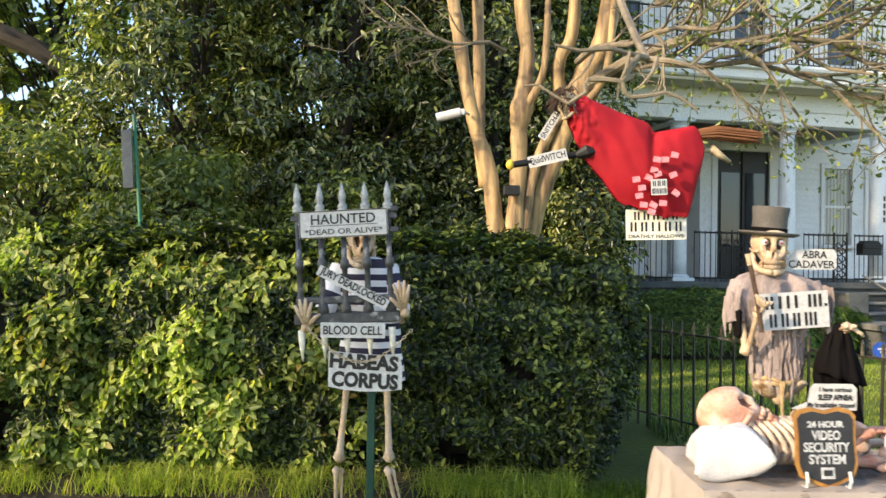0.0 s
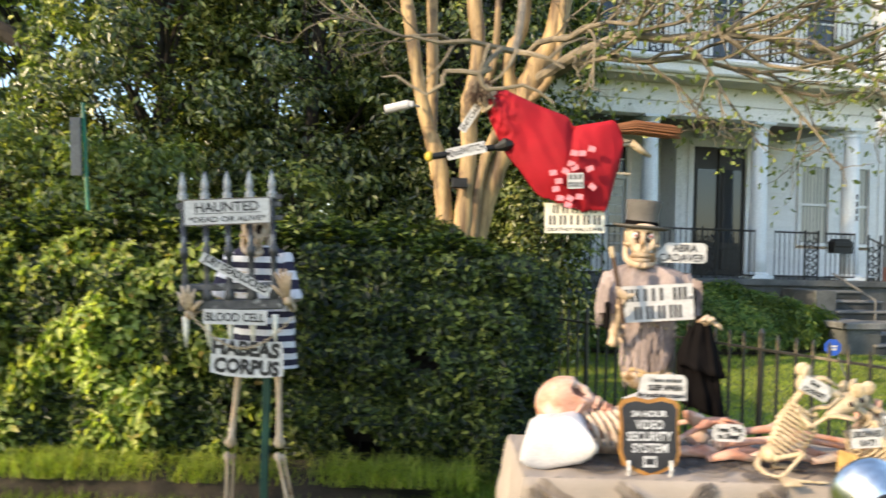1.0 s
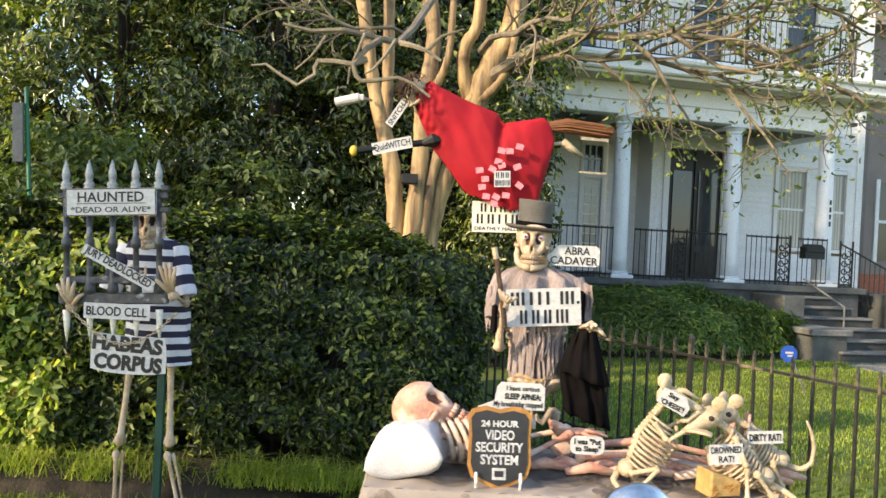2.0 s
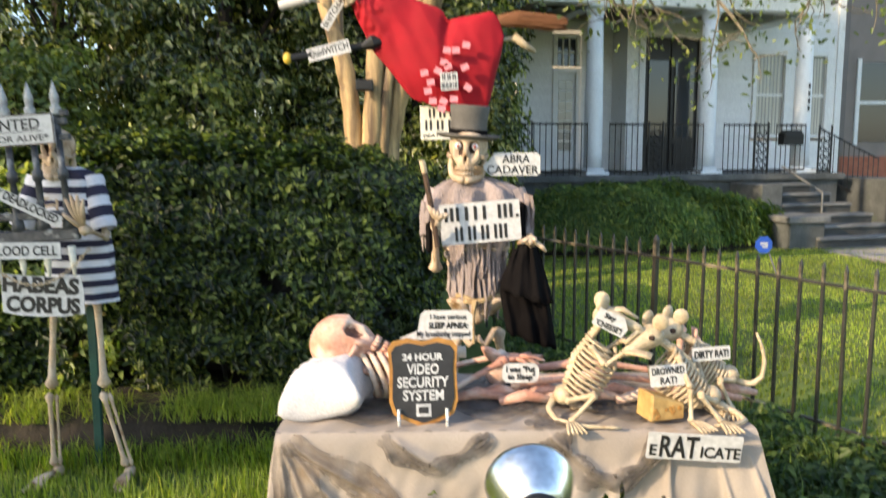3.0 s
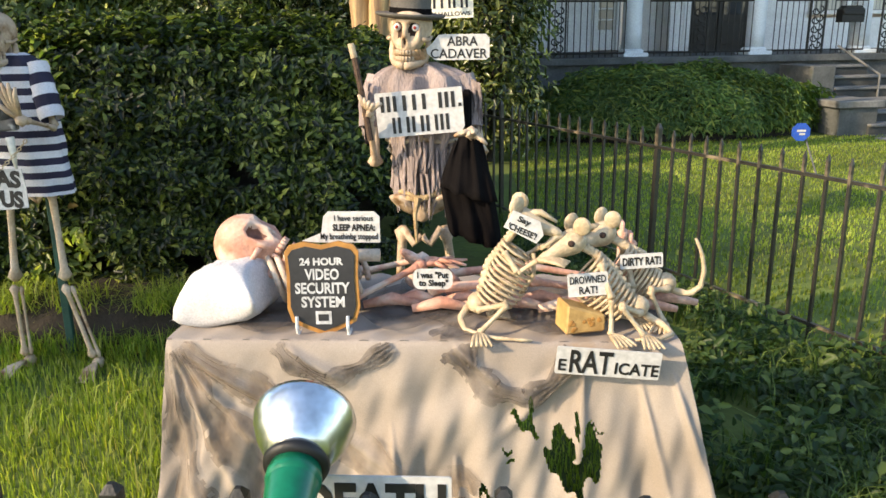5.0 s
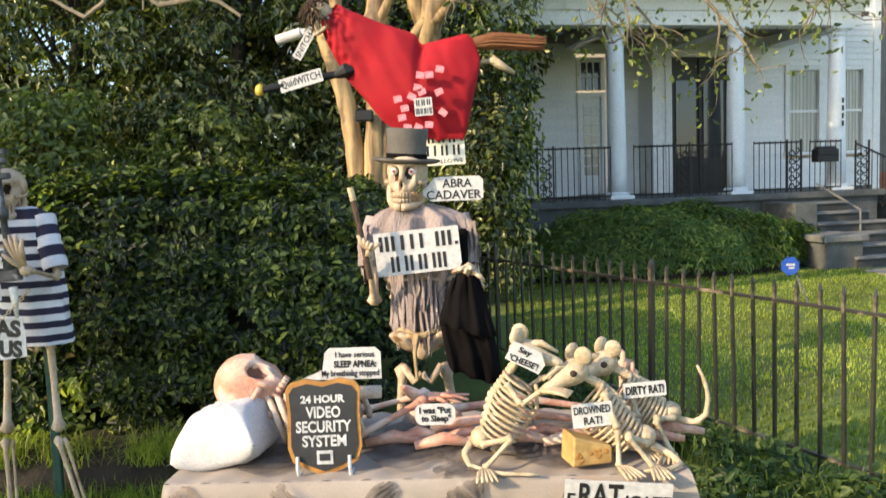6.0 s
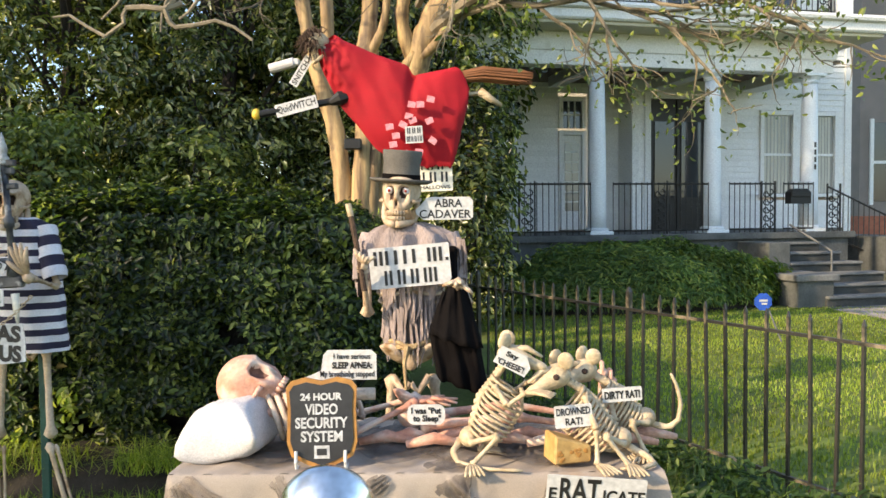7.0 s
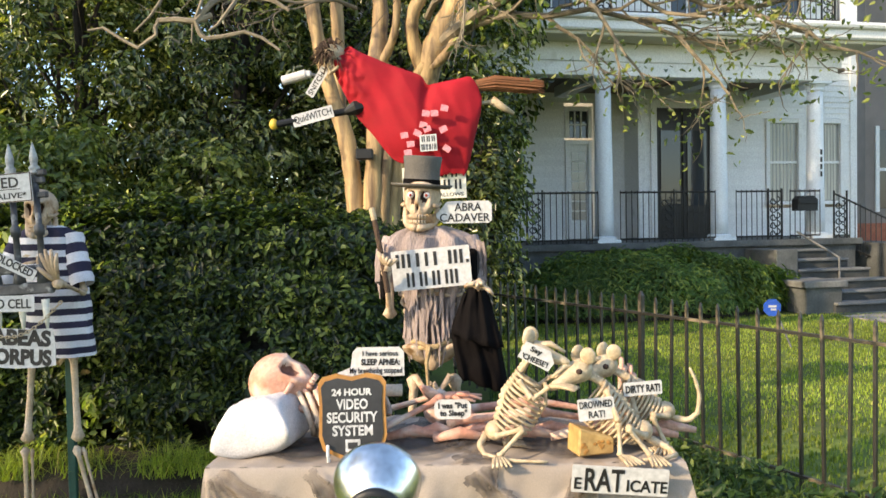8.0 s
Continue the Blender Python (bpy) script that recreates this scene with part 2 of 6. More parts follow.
COVER_LEAF = leaf_mat("leaf_groundcover", [(0, (0.014, 0.032, 0.008)), (0.6, (0.036, 0.070, 0.016)), (1, (0.13, 0.17, 0.04))], 0.45, 0.25)
GRASS = leaf_mat("grass", [(0, (0.062, 0.095, 0.014)), (0.5, (0.140, 0.210, 0.025)), (0.9, (0.22, 0.29, 0.040)), (1, (0.34, 0.31, 0.09))], 0.5, 0.45)
SEDGE = leaf_mat("sedge", [(0, (0.022, 0.048, 0.012)), (0.6, (0.052, 0.098, 0.022)), (1, (0.16, 0.21, 0.05))], 0.4, 0.3)

# ---- mesh helpers ----
def mesh_of(bm, name, mats, smooth=False):
    me = bpy.data.meshes.new(name)
    bmesh.ops.recalc_face_normals(bm, faces=bm.faces[:])
    bm.to_mesh(me)
    bm.free()
    for m in (mats if isinstance(mats, (list, tuple)) else [mats]):
        me.materials.append(m)
    if smooth:
        me.polygons.foreach_set("use_smooth", [True] * len(me.polygons))
    return me


def thing(name, label, category, at=None, bm=None, mats=None, smooth=False, group="", kind=""):
    """A top-level object: an Empty, or a mesh where bm is given."""
    ob = new(name, mesh_of(bm, name, mats, smooth) if bm else None)
    ob.matrix_world = at if at is not None else Matrix()
    return tagged(ob, label, category, group, kind)


def part(name, bm, mats, parent, label="", at=None, smooth=False):
    ob = new(name, mesh_of(bm, name, mats, smooth) if isinstance(bm, bmesh.types.BMesh) else bm)
    ob.parent = parent
    if at is not None:
        ob.matrix_basis = at
    return tagged(ob, label)


def add_box(bm, x0, x1, y0, y1, z0, z1, bevel=0.0, mi=0, m=None):
    g = bmesh.ops.create_cube(bm, size=1, matrix=(m or Matrix()) @ Matrix.Translation(((x0 + x1) / 2, (y0 + y1) / 2, (z0 + z1) / 2)) @ Matrix.Diagonal((x1 - x0, y1 - y0, z1 - z0, 1)))
    faces = {f for v in g["verts"] for f in v.link_faces}
    for f in faces:
        f.material_index = mi
    if bevel:
        edges = list({e for v in g["verts"] for e in v.link_edges})
        r = bmesh.ops.bevel(bm, geom=edges, offset=bevel, segments=1, affect='EDGES')
        for f in r["faces"]:
            f.material_index = mi
    return bm


def boxed(*a, **k):
    return add_box(bmesh.new(), *a, **k)


def add_tube(bm, pts, rad, seg=8, mi=0, flat=1.0, cap=True):
    """A tube along a line of points, with a radius for each."""
    pts = [Vector(p) for p in pts]
    if not isinstance(rad, (list, tuple)):
        rad = [rad] * len(pts)
    d0 = (pts[1] - pts[0]).normalized()
    up = d0.orthogonal().normalized()
    rings = []
    for i, p in enumerate(pts):
        d = (pts[min(i + 1, len(pts) - 1)] - pts[max(i - 1, 0)]).normalized()
        up = (up - d * up.dot(d)).normalized()
        side = d.cross(up)
        rings.append([bm.verts.new(p + (up * math.cos(a) * flat + side * math.sin(a)) * rad[i]) for a in (2 * math.pi * k / seg for k in range(seg))])
    for a, b in zip(rings, rings[1:]):
        for k in range(seg):
            bm.faces.new((a[k], a[(k + 1) % seg], b[(k + 1) % seg], b[k])).material_index = mi
    if cap:
        for r in (rings[0][::-1], rings[-1]):
            bm.faces.new(r).material_index = mi
    return bm


def add_ball(bm, c, r, sub=2, mi=0, m=None):
    """An ellipsoid; r is one radius or three."""
    r = r if isinstance(r, (list, tuple)) else (r, r, r)
    g = bmesh.ops.create_icosphere(bm, subdivisions=sub, radius=1, matrix=(m or Matrix()) @ Matrix.Translation(c) @ Matrix.Diagonal((*r, 1)))
    for f in {f for v in g["verts"] for f in v.link_faces}:
        f.material_index = mi
    return bm


def add_lathe(bm, prof, seg=24, m=None, mi=0):
    """Turned about z: prof is a list of (radius, height)."""
    m = m or Matrix()
    rings = [[bm.verts.new(m @ Vector((r * math.cos(a), r * math.sin(a), z))) for a in (2 * math.pi * k / seg for k in range(seg))] for r, z in prof]
    for a, b in zip(rings, rings[1:]):
        for k in range(seg):
            bm.faces.new((a[k], a[(k + 1) % seg], b[(k + 1) % seg], b[k])).material_index = mi
    for r in (rings[0][::-1], rings[-1]):
        bm.faces.new(r).material_index = mi
    return bm


def add_outline(bm, pts, y0, y1, mi=0, m=None):
    """A plate with the outline pts in x, z, from y0 to y1."""
    m = m or Matrix()
    a = [bm.verts.new(m @ Vector((x, y0, z))) for x, z in pts]
    b = [bm.verts.new(m @ Vector((x, y1, z))) for x, z in pts]
    fs = [bm.faces.new(a), bm.faces.new(b[::-1])]
    for k in range(len(pts)):
        j = (k + 1) % len(pts)
        fs.append(bm.faces.new((a[k], b[k], b[j], a[j])))
    for f in fs:
        f.material_index = mi
    return bm


def rounded(w, h, r, n=4):
    out = []
    for cx, cz, a0 in ((w / 2 - r, h / 2 - r, 0), (-w / 2 + r, h / 2 - r, 90), (-w / 2 + r, -h / 2 + r, 180), (w / 2 - r, -h / 2 + r, 270)):
        for k in range(n + 1):
            a = radians(a0 + 90 * k / n)
            out.append((cx + r * math.cos(a), cz + r * math.sin(a)))
    return out


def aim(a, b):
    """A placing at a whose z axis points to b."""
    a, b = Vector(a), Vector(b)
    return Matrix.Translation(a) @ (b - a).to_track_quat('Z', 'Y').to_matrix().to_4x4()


def lettering(text, size, width=None, bold=0.0, squeeze=1.0):
    """A flat mesh of built-in letters, upright in x and z, centred."""
    cu = bpy.data.curves.new("lettering", 'FONT')
    cu.body, cu.size, cu.align_x, cu.align_y = text, size, 'CENTER', 'CENTER'
    cu.extrude, cu.offset, cu.resolution_u = 0.0006, bold, 3
    ob = bpy.data.objects.new("lettering", cu)
    scene.collection.objects.link(ob)
    bpy.context.view_layer.update()
    me = bpy.data.meshes.new_from_object(ob.evaluated_get(bpy.context.evaluated_depsgraph_get()))
    bpy.data.objects.remove(ob)
    co = np.empty(len(me.vertices) * 3)
    me.vertices.foreach_get("co", co)
    co = co.reshape(-1, 3)
    w = np.ptp(co[:, 0])
    k = (width / w) if width else squeeze
    out = np.stack([(co[:, 0] - (co[:, 0].max() + co[:, 0].min()) / 2) * k, -co[:, 2], co[:, 1] - (co[:, 1].max() + co[:, 1].min()) / 2], 1)
    me.vertices.foreach_set("co", out.astype(np.float32).ravel())
    me.update()
    return me


def put_text(text, size, parent, x, z, y=-0.004, width=None, bold=0.0, m=INK, roll=0):
    me = lettering(text, size, width, bold)
    me.materials.clear()
    me.materials.append(m)
    me.name = "lettering"
    return part("lettering", me, None, parent, at=pose(x, y, z, 0, roll, 0))


def bars(parent, rows, m=INK, y=-0.004):
    """Plain bars that stand for writing: (x, z, width, height)."""
    for x, z, w, h in rows:
        part("bar", boxed(x - w / 2, x + w / 2, y - 0.0008, y + 0.0008, z - h / 2, z + h / 2), m, parent)


def raw_mesh(name, verts, quads, tris=None, mats=()):
    """A mesh from arrays, quick for many small pieces."""
    me = bpy.data.meshes.new(name)
    tris = np.zeros((0, 3), int) if tris is None else tris
    loops = np.concatenate([quads.ravel(), tris.ravel()]).astype(np.int32)
    counts = np.concatenate([np.full(len(quads), 4), np.full(len(tris), 3)]).astype(np.int32)
    me.vertices.add(len(verts)); me.loops.add(len(loops)); me.polygons.add(len(counts))
    me.vertices.foreach_set("co", verts.astype(np.float32).ravel())
    me.loops.foreach_set("vertex_index", loops)
    me.polygons.foreach_set("loop_start", np.concatenate([[0], np.cumsum(counts)[:-1]]).astype(np.int32))
    me.update(calc_edges=True)
    for m in mats:
        me.materials.append(m)
    return me


def unit(a):
    return a / np.maximum(np.linalg.norm(a, axis=1, keepdims=True), 1e-9)


def leaf_mesh(name, c, n, length, width, m, rng, droop=0.25, vary=0.35):
    """Pointed leaves with a fold along the middle at the places c, facing along n."""
    k = len(c)
    n = unit(n + rng.normal(0, 0.45, (k, 3)))
    a = rng.normal(0, 1, (k, 3))
    a[:, 2] -= droop * 2
    a = unit(a - n * np.sum(a * n, 1, keepdims=True))
    b = np.cross(n, a)
    s = rng.uniform(1 - vary, 1 + vary, (k, 1))
    L, W = length * s, width * s
    f = W * 0.28
    v = np.stack([c, c + a * L * .32 + b * W * .5 + n * f, c + a * L * .7 + b * W * .38 + n * f * .6, c + a * L - n * L * .12,
                  c + a * L * .7 - b * W * .38 + n * f * .6, c + a * L * .32 - b * W * .5 + n * f], 1).reshape(-1, 3)
    base = np.arange(k)[:, None] * 6
    q = np.concatenate([base + [0, 1, 2, 3], base + [0, 3, 4, 5]])
    return raw_mesh(name, v, q, None, [m])


def blade_mesh(name, p, height, width, m, rng, lean=0.5, vary=0.4):
    """Grass blades that bend over, rooted at p."""
    k = len(p)
    h = height * rng.uniform(1 - vary, 1 + vary, (k, 1))
    an = rng.uniform(0, 2 * np.pi, k)
    d = np.stack([np.cos(an), np.sin(an), np.zeros(k)], 1)
    s = np.stack([-np.sin(an), np.cos(an), np.zeros(k)], 1) * width / 2
    ln = rng.uniform(0.1, 1, (k, 1)) * lean
    up = np.array([[0, 0, 1.0]])
    mid = p + d * h * ln * .3 + up * h * .6
    tip = p + d * h * ln * 1.1 + up * h * (1 - .35 * ln)
    v = np.stack([p - s, p + s, mid + s * .8, mid - s * .8, tip], 1).reshape(-1, 3)
    base = np.arange(k)[:, None] * 5
    return raw_mesh(name, v, base + [0, 1, 2, 3], base + [3, 2, 4], [m])

# ---- ground ----
rng = np.random.default_rng(5)
gb = bmesh.new()
bmesh.ops.create_grid(gb, x_segments=60, y_segments=60, size=150)
thing("ground", "green lawn with patches of bare brown soil", "ground", bm=gb, mats=GROUND, kind="structure")


def in_hedge(x, y):
    return (y > 4.35) & (y < 7) & (x < 1.4)


def lawn(name, label, x0, x1, y0, y1, n, h, w, m, lean=0.5, keep=None):
    p = np.stack([rng.uniform(x0, x1, n), rng.uniform(y0, y1, n), np.zeros(n)], 1)
    p = p[~in_hedge(p[:, 0], p[:, 1])]
    if keep is not None:
        p = p[keep(p[:, 0], p[:, 1])]
    ob = new(name, blade_mesh(name, p, h, w, m, rng, lean))
    return tagged(ob, label, "grass", kind="stuff")


def fence_x(y):
    return 1.94 + (6.6 - y) * 1.40 / 2.57


lawn("lawn_grass", "short sunlit green lawn grass", -2.6, 2.4, 2.2, 4.2, 36000, 0.060, 0.006, GRASS_SUNLIT)
lawn("lawn_grass", "tufts of longer sunlit grass in the lawn", -2.4, 1.1, 2.3, 3.7, 2600, 0.13, 0.007, GRASS_SUNLIT, 0.9, keep=lambda x, y: np.sin(x * 5 + 1) * np.sin(y * 6) + .5 * np.sin(x * 13 + y * 9) > .1)
lawn("lawn_grass", "mown green lawn behind the iron fence", 2.0, 9.5, 3.0, 12.0, 70000, 0.032, 0.010, GRASS_SUNLIT, keep=lambda x, y: x > fence_x(y))

# low earth bank on which the hedge stands
bank = bmesh.new()
rows_ = []
for i in range(161):
    x = -6.5 + i * .05
    e = 1 / (1 + math.exp((x - .40) * 5))
    wob = .03 * math.sin(x * 3.1) + .02 * math.sin(x * 8.7 + 1)
    rows_.append([bank.verts.new((x, 4.02 + wob + dy + .012 * math.sin(x * 31 + k * 5), e * (z + .012 * math.sin(x * 19 + k * 7) * (k > 0)) - .03 * (1 - e))) for k, (dy, z) in enumerate(((-.02, -.02), (.03, .03), (.09, .11), (.13, .17), (.20, .205), (.45, .215), (3.2, .215), (3.3, -.02)))])
for a, b in zip(rows_, rows_[1:]):
    for k in range(7):
        bank.faces.new((a[k], b[k], b[k + 1], a[k + 1]))
thing("earth_bank", "low bank of dark bare soil under the hedge", "bank", bm=bank, mats=SOIL, smooth=True, kind="structure")
def rooted(name, label, x0, x1, y0, y1, z, n, h, w, m, lean, keep=None):
    q = np.stack([rng.uniform(x0, x1, n), rng.uniform(y0, y1, n), np.full(n, z)], 1)
    q = q[keep(q[:, 0], q[:, 1])] if keep else q
    return tagged(new(name, blade_mesh(name, q, h, w, m, rng, lean)), label, "grass", kind="stuff")
rooted("border_grass", "long grass hanging over the edge of the bank", -4.0, .75, 4.10, 4.42, .18, 8500, .13, .006, GRASS_SUNLIT, 1.9, lambda x, y: np.sin(x * 7) + np.sin(x * 17 + 2) + np.sin(x * 3.3) + 1.6 * np.random.default_rng(2).normal(0, 1, len(x)) > .2)
rooted("border_grass", "thin grass at the foot of the bank", -3.0, 1.6, 3.9, 4.14, .02, 4200, .11, .006, GRASS, .9)
rooted("border_grass", "long grass beside the end of the hedge", .5, 1.9, 3.5, 4.9, 0, 5200, .12, .007, GRASS, 1.0)
def by_fence(x, y):
    return (x < fence_x(y) - .03) & (x > np.maximum(fence_x(y) - 1.5, 2.28 - (y > 3.3) * .5)) & (np.sin(x * 9) + np.sin(y * 7) > -1.0)
rooted("monkey_grass", "dark green clumps of long grass beside the fence", 1.2, 4.6, 2.1, 7.0, 0, 22000, .17, .007, SEDGE, 1.2, by_fence)
k = 3400
q = np.stack([rng.uniform(1.6, 4.4, k), rng.uniform(2.0, 6.2, k), np.zeros(k)], 1)
q = q[by_fence(q[:, 0], q[:, 1])]
q = np.repeat(q, 9, 0)
q[:, 2] = .03 + .20 * rng.random(len(q)) * (.55 + .45 * np.sin(q[:, 0] * 11) * np.sin(q[:, 1] * 8))
q += rng.normal(0, .035, q.shape) * [1, 1, .3]
q[:, 2] = np.abs(q[:, 2])
tagged(new("ground_cover", leaf_mesh("ground_cover", q, np.tile([[-.2, -.3, 1.0]], (len(q), 1)), .05, .026, COVER_LEAF, rng, .1)), "low dark green leafy plants between table and fence", "plants", kind="stuff")

# ---- hedge ----
def hedge_shell(n, x0):
    """Points and normals over a clipped hedge with a rounded end and shoulders, with dips and tufts."""
    u = rng.uniform(0, 1, n)
    x = np.empty(n); y = np.empty(n); z = np.empty(n); nn = np.zeros((n, 3))
    front, top = u < 0.46, (u >= 0.46) & (u < 0.84)
    end = u >= 0.84
    x[front] = rng.uniform(x0, 0.80, front.sum()); y[front] = 4.42; z[front] = rng.uniform(0.12, 1.42, front.sum()); nn[front] = (0, -1, 0.15)
    x[top] = rng.uniform(x0, 1.15, top.sum()); y[top] = rng.uniform(4.5, 7.0, top.sum()); z[top] = 1.52; nn[top] = (0, -0.1, 1)
    a = rng.uniform(-0.5 * np.pi, 0.35 * np.pi, end.sum())
    x[end] = 0.75 + 0.58 * np.cos(a); y[end] = 6.2 + 1.78 * np.sin(a); z[end] = rng.uniform(0.15, 1.42, end.sum())
    nn[end] = np.stack([np.cos(a), np.sin(a), np.full(end.sum(), 0.2)], 1)
    x[top] = np.minimum(x[top], 0.66 + 0.56 * np.sqrt(np.clip(1 - ((y[top] - 6.2) / 1.75) ** 2, 0, 1)) - 0.1 * rng.random(top.sum()))
    fall = np.clip((x - 0.4) / 0.85, 0, 1)
    z[top] -= 0.42 * fall[top] ** 2
    z[end] = np.minimum(z[end], 1.30 + 0.15 * rng.random(end.sum()))
    sh = np.clip((z - 1.15) / 0.37, 0, 1) ** 2 * 0.30
    y[front] += sh[front]
    x[end] -= sh[end] * np.cos(a); y[end] -= sh[end] * np.sin(a)
    low = np.clip((0.45 - z) / 0.45, 0, 1) * 0.30
    y[front] += low[front]; x[end] -= low[end] * np.cos(a)
    p = np.stack([x, y, z], 1)
    bump = np.sin(p @ np.array([3.1, 2.3, 4.7])) * np.sin(p @ np.array([-2.2, 5.1, 3.3]) + 1) * 0.07 + np.sin(p @ np.array([9.1, 6.3, 8.7])) * np.sin(p @ np.array([-7.3, 5.0, 11.0])) * 0.075
    nn = unit(nn)
    p += nn * (bump[:, None] - np.abs(rng.normal(0, 0.075, (n, 1))) + 0.035)
    return p, nn


def rosettes(n, x0, per, spread, up):
    """Leaf places in tufts of a few, with gaps low down."""
    p, nn = hedge_shell(n, x0)
    gap = np.sin(p @ np.array([5.3, 2.0, 3.9])) * np.sin(p @ np.array([-3.1, 4.0, 7.7]) + 0.7) + 0.5 * np.sin(p @ np.array([13.0, 8.0, 17.0]))
    keep = gap > -0.42 - np.clip(p[:, 2] - 0.5, 0, 1) * 1.5
    p, nn = p[keep], unit(nn[keep] + [0, 0, up])
    p, nn = np.repeat(p, per, 0), np.repeat(nn, per, 0)
    return p + rng.normal(0, spread, p.shape), nn


p, nn = rosettes(30000, -2.4, 7, 0.012, 0.5)
hedge = thing("hedge", "long clipped dark green hedge with a rounded end", "hedge", kind="stuff")
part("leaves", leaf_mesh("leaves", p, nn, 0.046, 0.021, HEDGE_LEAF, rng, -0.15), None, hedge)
# overgrown sprays of larger leaves that stand out from the clipped face
p, nn = hedge_shell(13000, -4.8)
clump = np.sin(p @ np.array([4.3, 2.0, 5.9])) * np.sin(p @ np.array([-3.7, 4.0, 4.1]) + .7) + .6 * np.sin(p @ np.array([8.0, 3.0, -9.0]) + 2)
keep = (p[:, 0] < -0.35 - 0.9 * rng.random(len(p))) & (clump > -.45 + .25 * rng.random(len(p))) & (p[:, 2] < 1.48)
p, nn, clump = p[keep], nn[keep], clump[keep]
out = unit(nn + rng.normal(0, .35, nn.shape) + [-.15, 0, .25])
reach = (.03 + .11 * np.clip(clump + .4, 0, 1.4) * rng.random(len(p)))[:, None]
spray_p, spray_n = [], []
for j in range(13):
    f = j / 12
    side = unit(rng.normal(0, 1, p.shape))
    spray_p.append(p + out * reach * (.25 + .75 * f) + side * (.048 - .022 * f) - [0, 0, .01])
    spray_n.append(unit(side * .35 + [-.62, -.52, .50]))
part("wild_leaves", leaf_mesh("wild_leaves", np.concatenate(spray_p), np.concatenate(spray_n), 0.056, 0.033, WILD_LEAF, rng, .15), None, hedge, "yellow-green larger leaves")
# Solid dark block and end piece imitate shade inside the hedge; stems follow.
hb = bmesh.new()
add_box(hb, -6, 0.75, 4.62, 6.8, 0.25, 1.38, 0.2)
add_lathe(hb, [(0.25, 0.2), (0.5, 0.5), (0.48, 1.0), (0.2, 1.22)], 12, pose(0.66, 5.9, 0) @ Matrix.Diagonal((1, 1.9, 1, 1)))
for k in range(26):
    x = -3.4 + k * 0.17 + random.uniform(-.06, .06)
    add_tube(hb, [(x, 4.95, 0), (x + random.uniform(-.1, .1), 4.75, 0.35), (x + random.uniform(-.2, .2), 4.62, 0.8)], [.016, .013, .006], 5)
part("stems", hb, BARK_DARK, hedge, "inner stems and a solid dark fill for the shaded inside")

# ---- trees ----
def limb_line(a, b, n, wob, seed):
    r = random.Random(seed)
    a, b = Vector(a), Vector(b)
    return [a.lerp(b, i / n) + (Vector((r.uniform(-1, 1), r.uniform(-1, 1), r.uniform(-1, 1))) * wob if 0 < i < n else Vector()) for i in range(n + 1)]


def broad_tree(x, y, height, spread, low, n_clumps, m, seed, leaf=(0.088, 0.036), per=84, label="", trunk_r=0.14, deep=None):
    r = np.random.default_rng(seed)
    t = thing("tree", label, "tree", pose(x, y, 0))
    bm = bmesh.new()
    pts = limb_line((0, 0, 0), (0.2, 0, height * 0.85), 7, 0.12, seed)
    add_tube(bm, pts, [trunk_r * (1 - 0.8 * i / 7) for i in range(8)], 9)
    k = n_clumps
    zz = r.uniform(low, height, k)
    f = np.clip((zz - low) / (height - low), 0, 1)
    rad = spread * (0.55 + 0.45 * np.sin(np.pi * np.clip(f * 0.9 + 0.12, 0, 1)))
    an = r.uniform(0, 2 * np.pi, k)
    rr = rad * np.sqrt(r.uniform(0.25, 1, k))
    rr *= 1 + 0.18 * np.sin(an * 3 + seed) * np.sin(zz * 1.7)
    c = np.stack([rr * np.cos(an), rr * np.sin(an) * (deep or 1), zz], 1)
    for i in range(0, k, max(1, k // 60)):
        s = pts[min(6, max(1, int(f[i] * 6)))]
        add_tube(bm, limb_line(s, c[i], 4, 0.10, seed * 99 + i), [trunk_r * .32, trunk_r * .25, trunk_r * .18, trunk_r * .1, trunk_r * .05], 5, cap=False)
    part("trunk", bm, BARK_DARK, t)
    cc = np.repeat(c, per, 0)
    off = unit(r.normal(0, 1, (len(cc), 3))) * (r.random((len(cc), 1)) ** 0.5) * r.uniform(0.22, 0.42, (k,)).repeat(per)[:, None]
    off[:, 2] *= 0.75
    nn = unit(off + unit(cc * [1, 1, 0.2]) * 0.25 + [0, 0, 0.12])
    part("crown", leaf_mesh("crown", cc + off, nn, leaf[0], leaf[1], m, r, 0.4, 0.5), None, t)
    return t


DENSE = "dense dark evergreen tree with glossy leaves behind the hedge"
broad_tree(-3.5, 10.6, 7.2, 1.5, 0.6, 430, TREE_LEAF, 11, label=DENSE)
broad_tree(-1.4, 10.9, 9.4, 2.0, 0.6, 560, TREE_LEAF, 12, label=DENSE)
broad_tree(0.65, 11.2, 9.0, 1.85, 0.6, 600, TREE_LEAF, 13, label=DENSE)
broad_tree(-6.0, 11.5, 3.3, 1.6, 0.6, 200, TREE_LEAF, 14, label=DENSE)
broad_tree(-1.9, 13.2, 10.0, 2.2, 1.5, 420, TREE_LEAF, 15, (0.16, 0.07), label=DENSE)
broad_tree(0.6, 13.6, 10.0, 2.2, 1.5, 420, TREE_LEAF, 16, (0.16, 0.07), label=DENSE)
broad_tree(1.76, 9.9, 3.2, 0.60, 0.3, 120, TREE_LEAF, 17, (0.085, 0.034), label="dark leafy shrub beside the porch", trunk_r=0.06)
broad_tree(-3.1, 8.9, 2.5, 1.0, 0.2, 170, LIGHT_LEAF, 18, (0.080, 0.036), label="yellow-green bush behind the hedge", trunk_r=0.05)
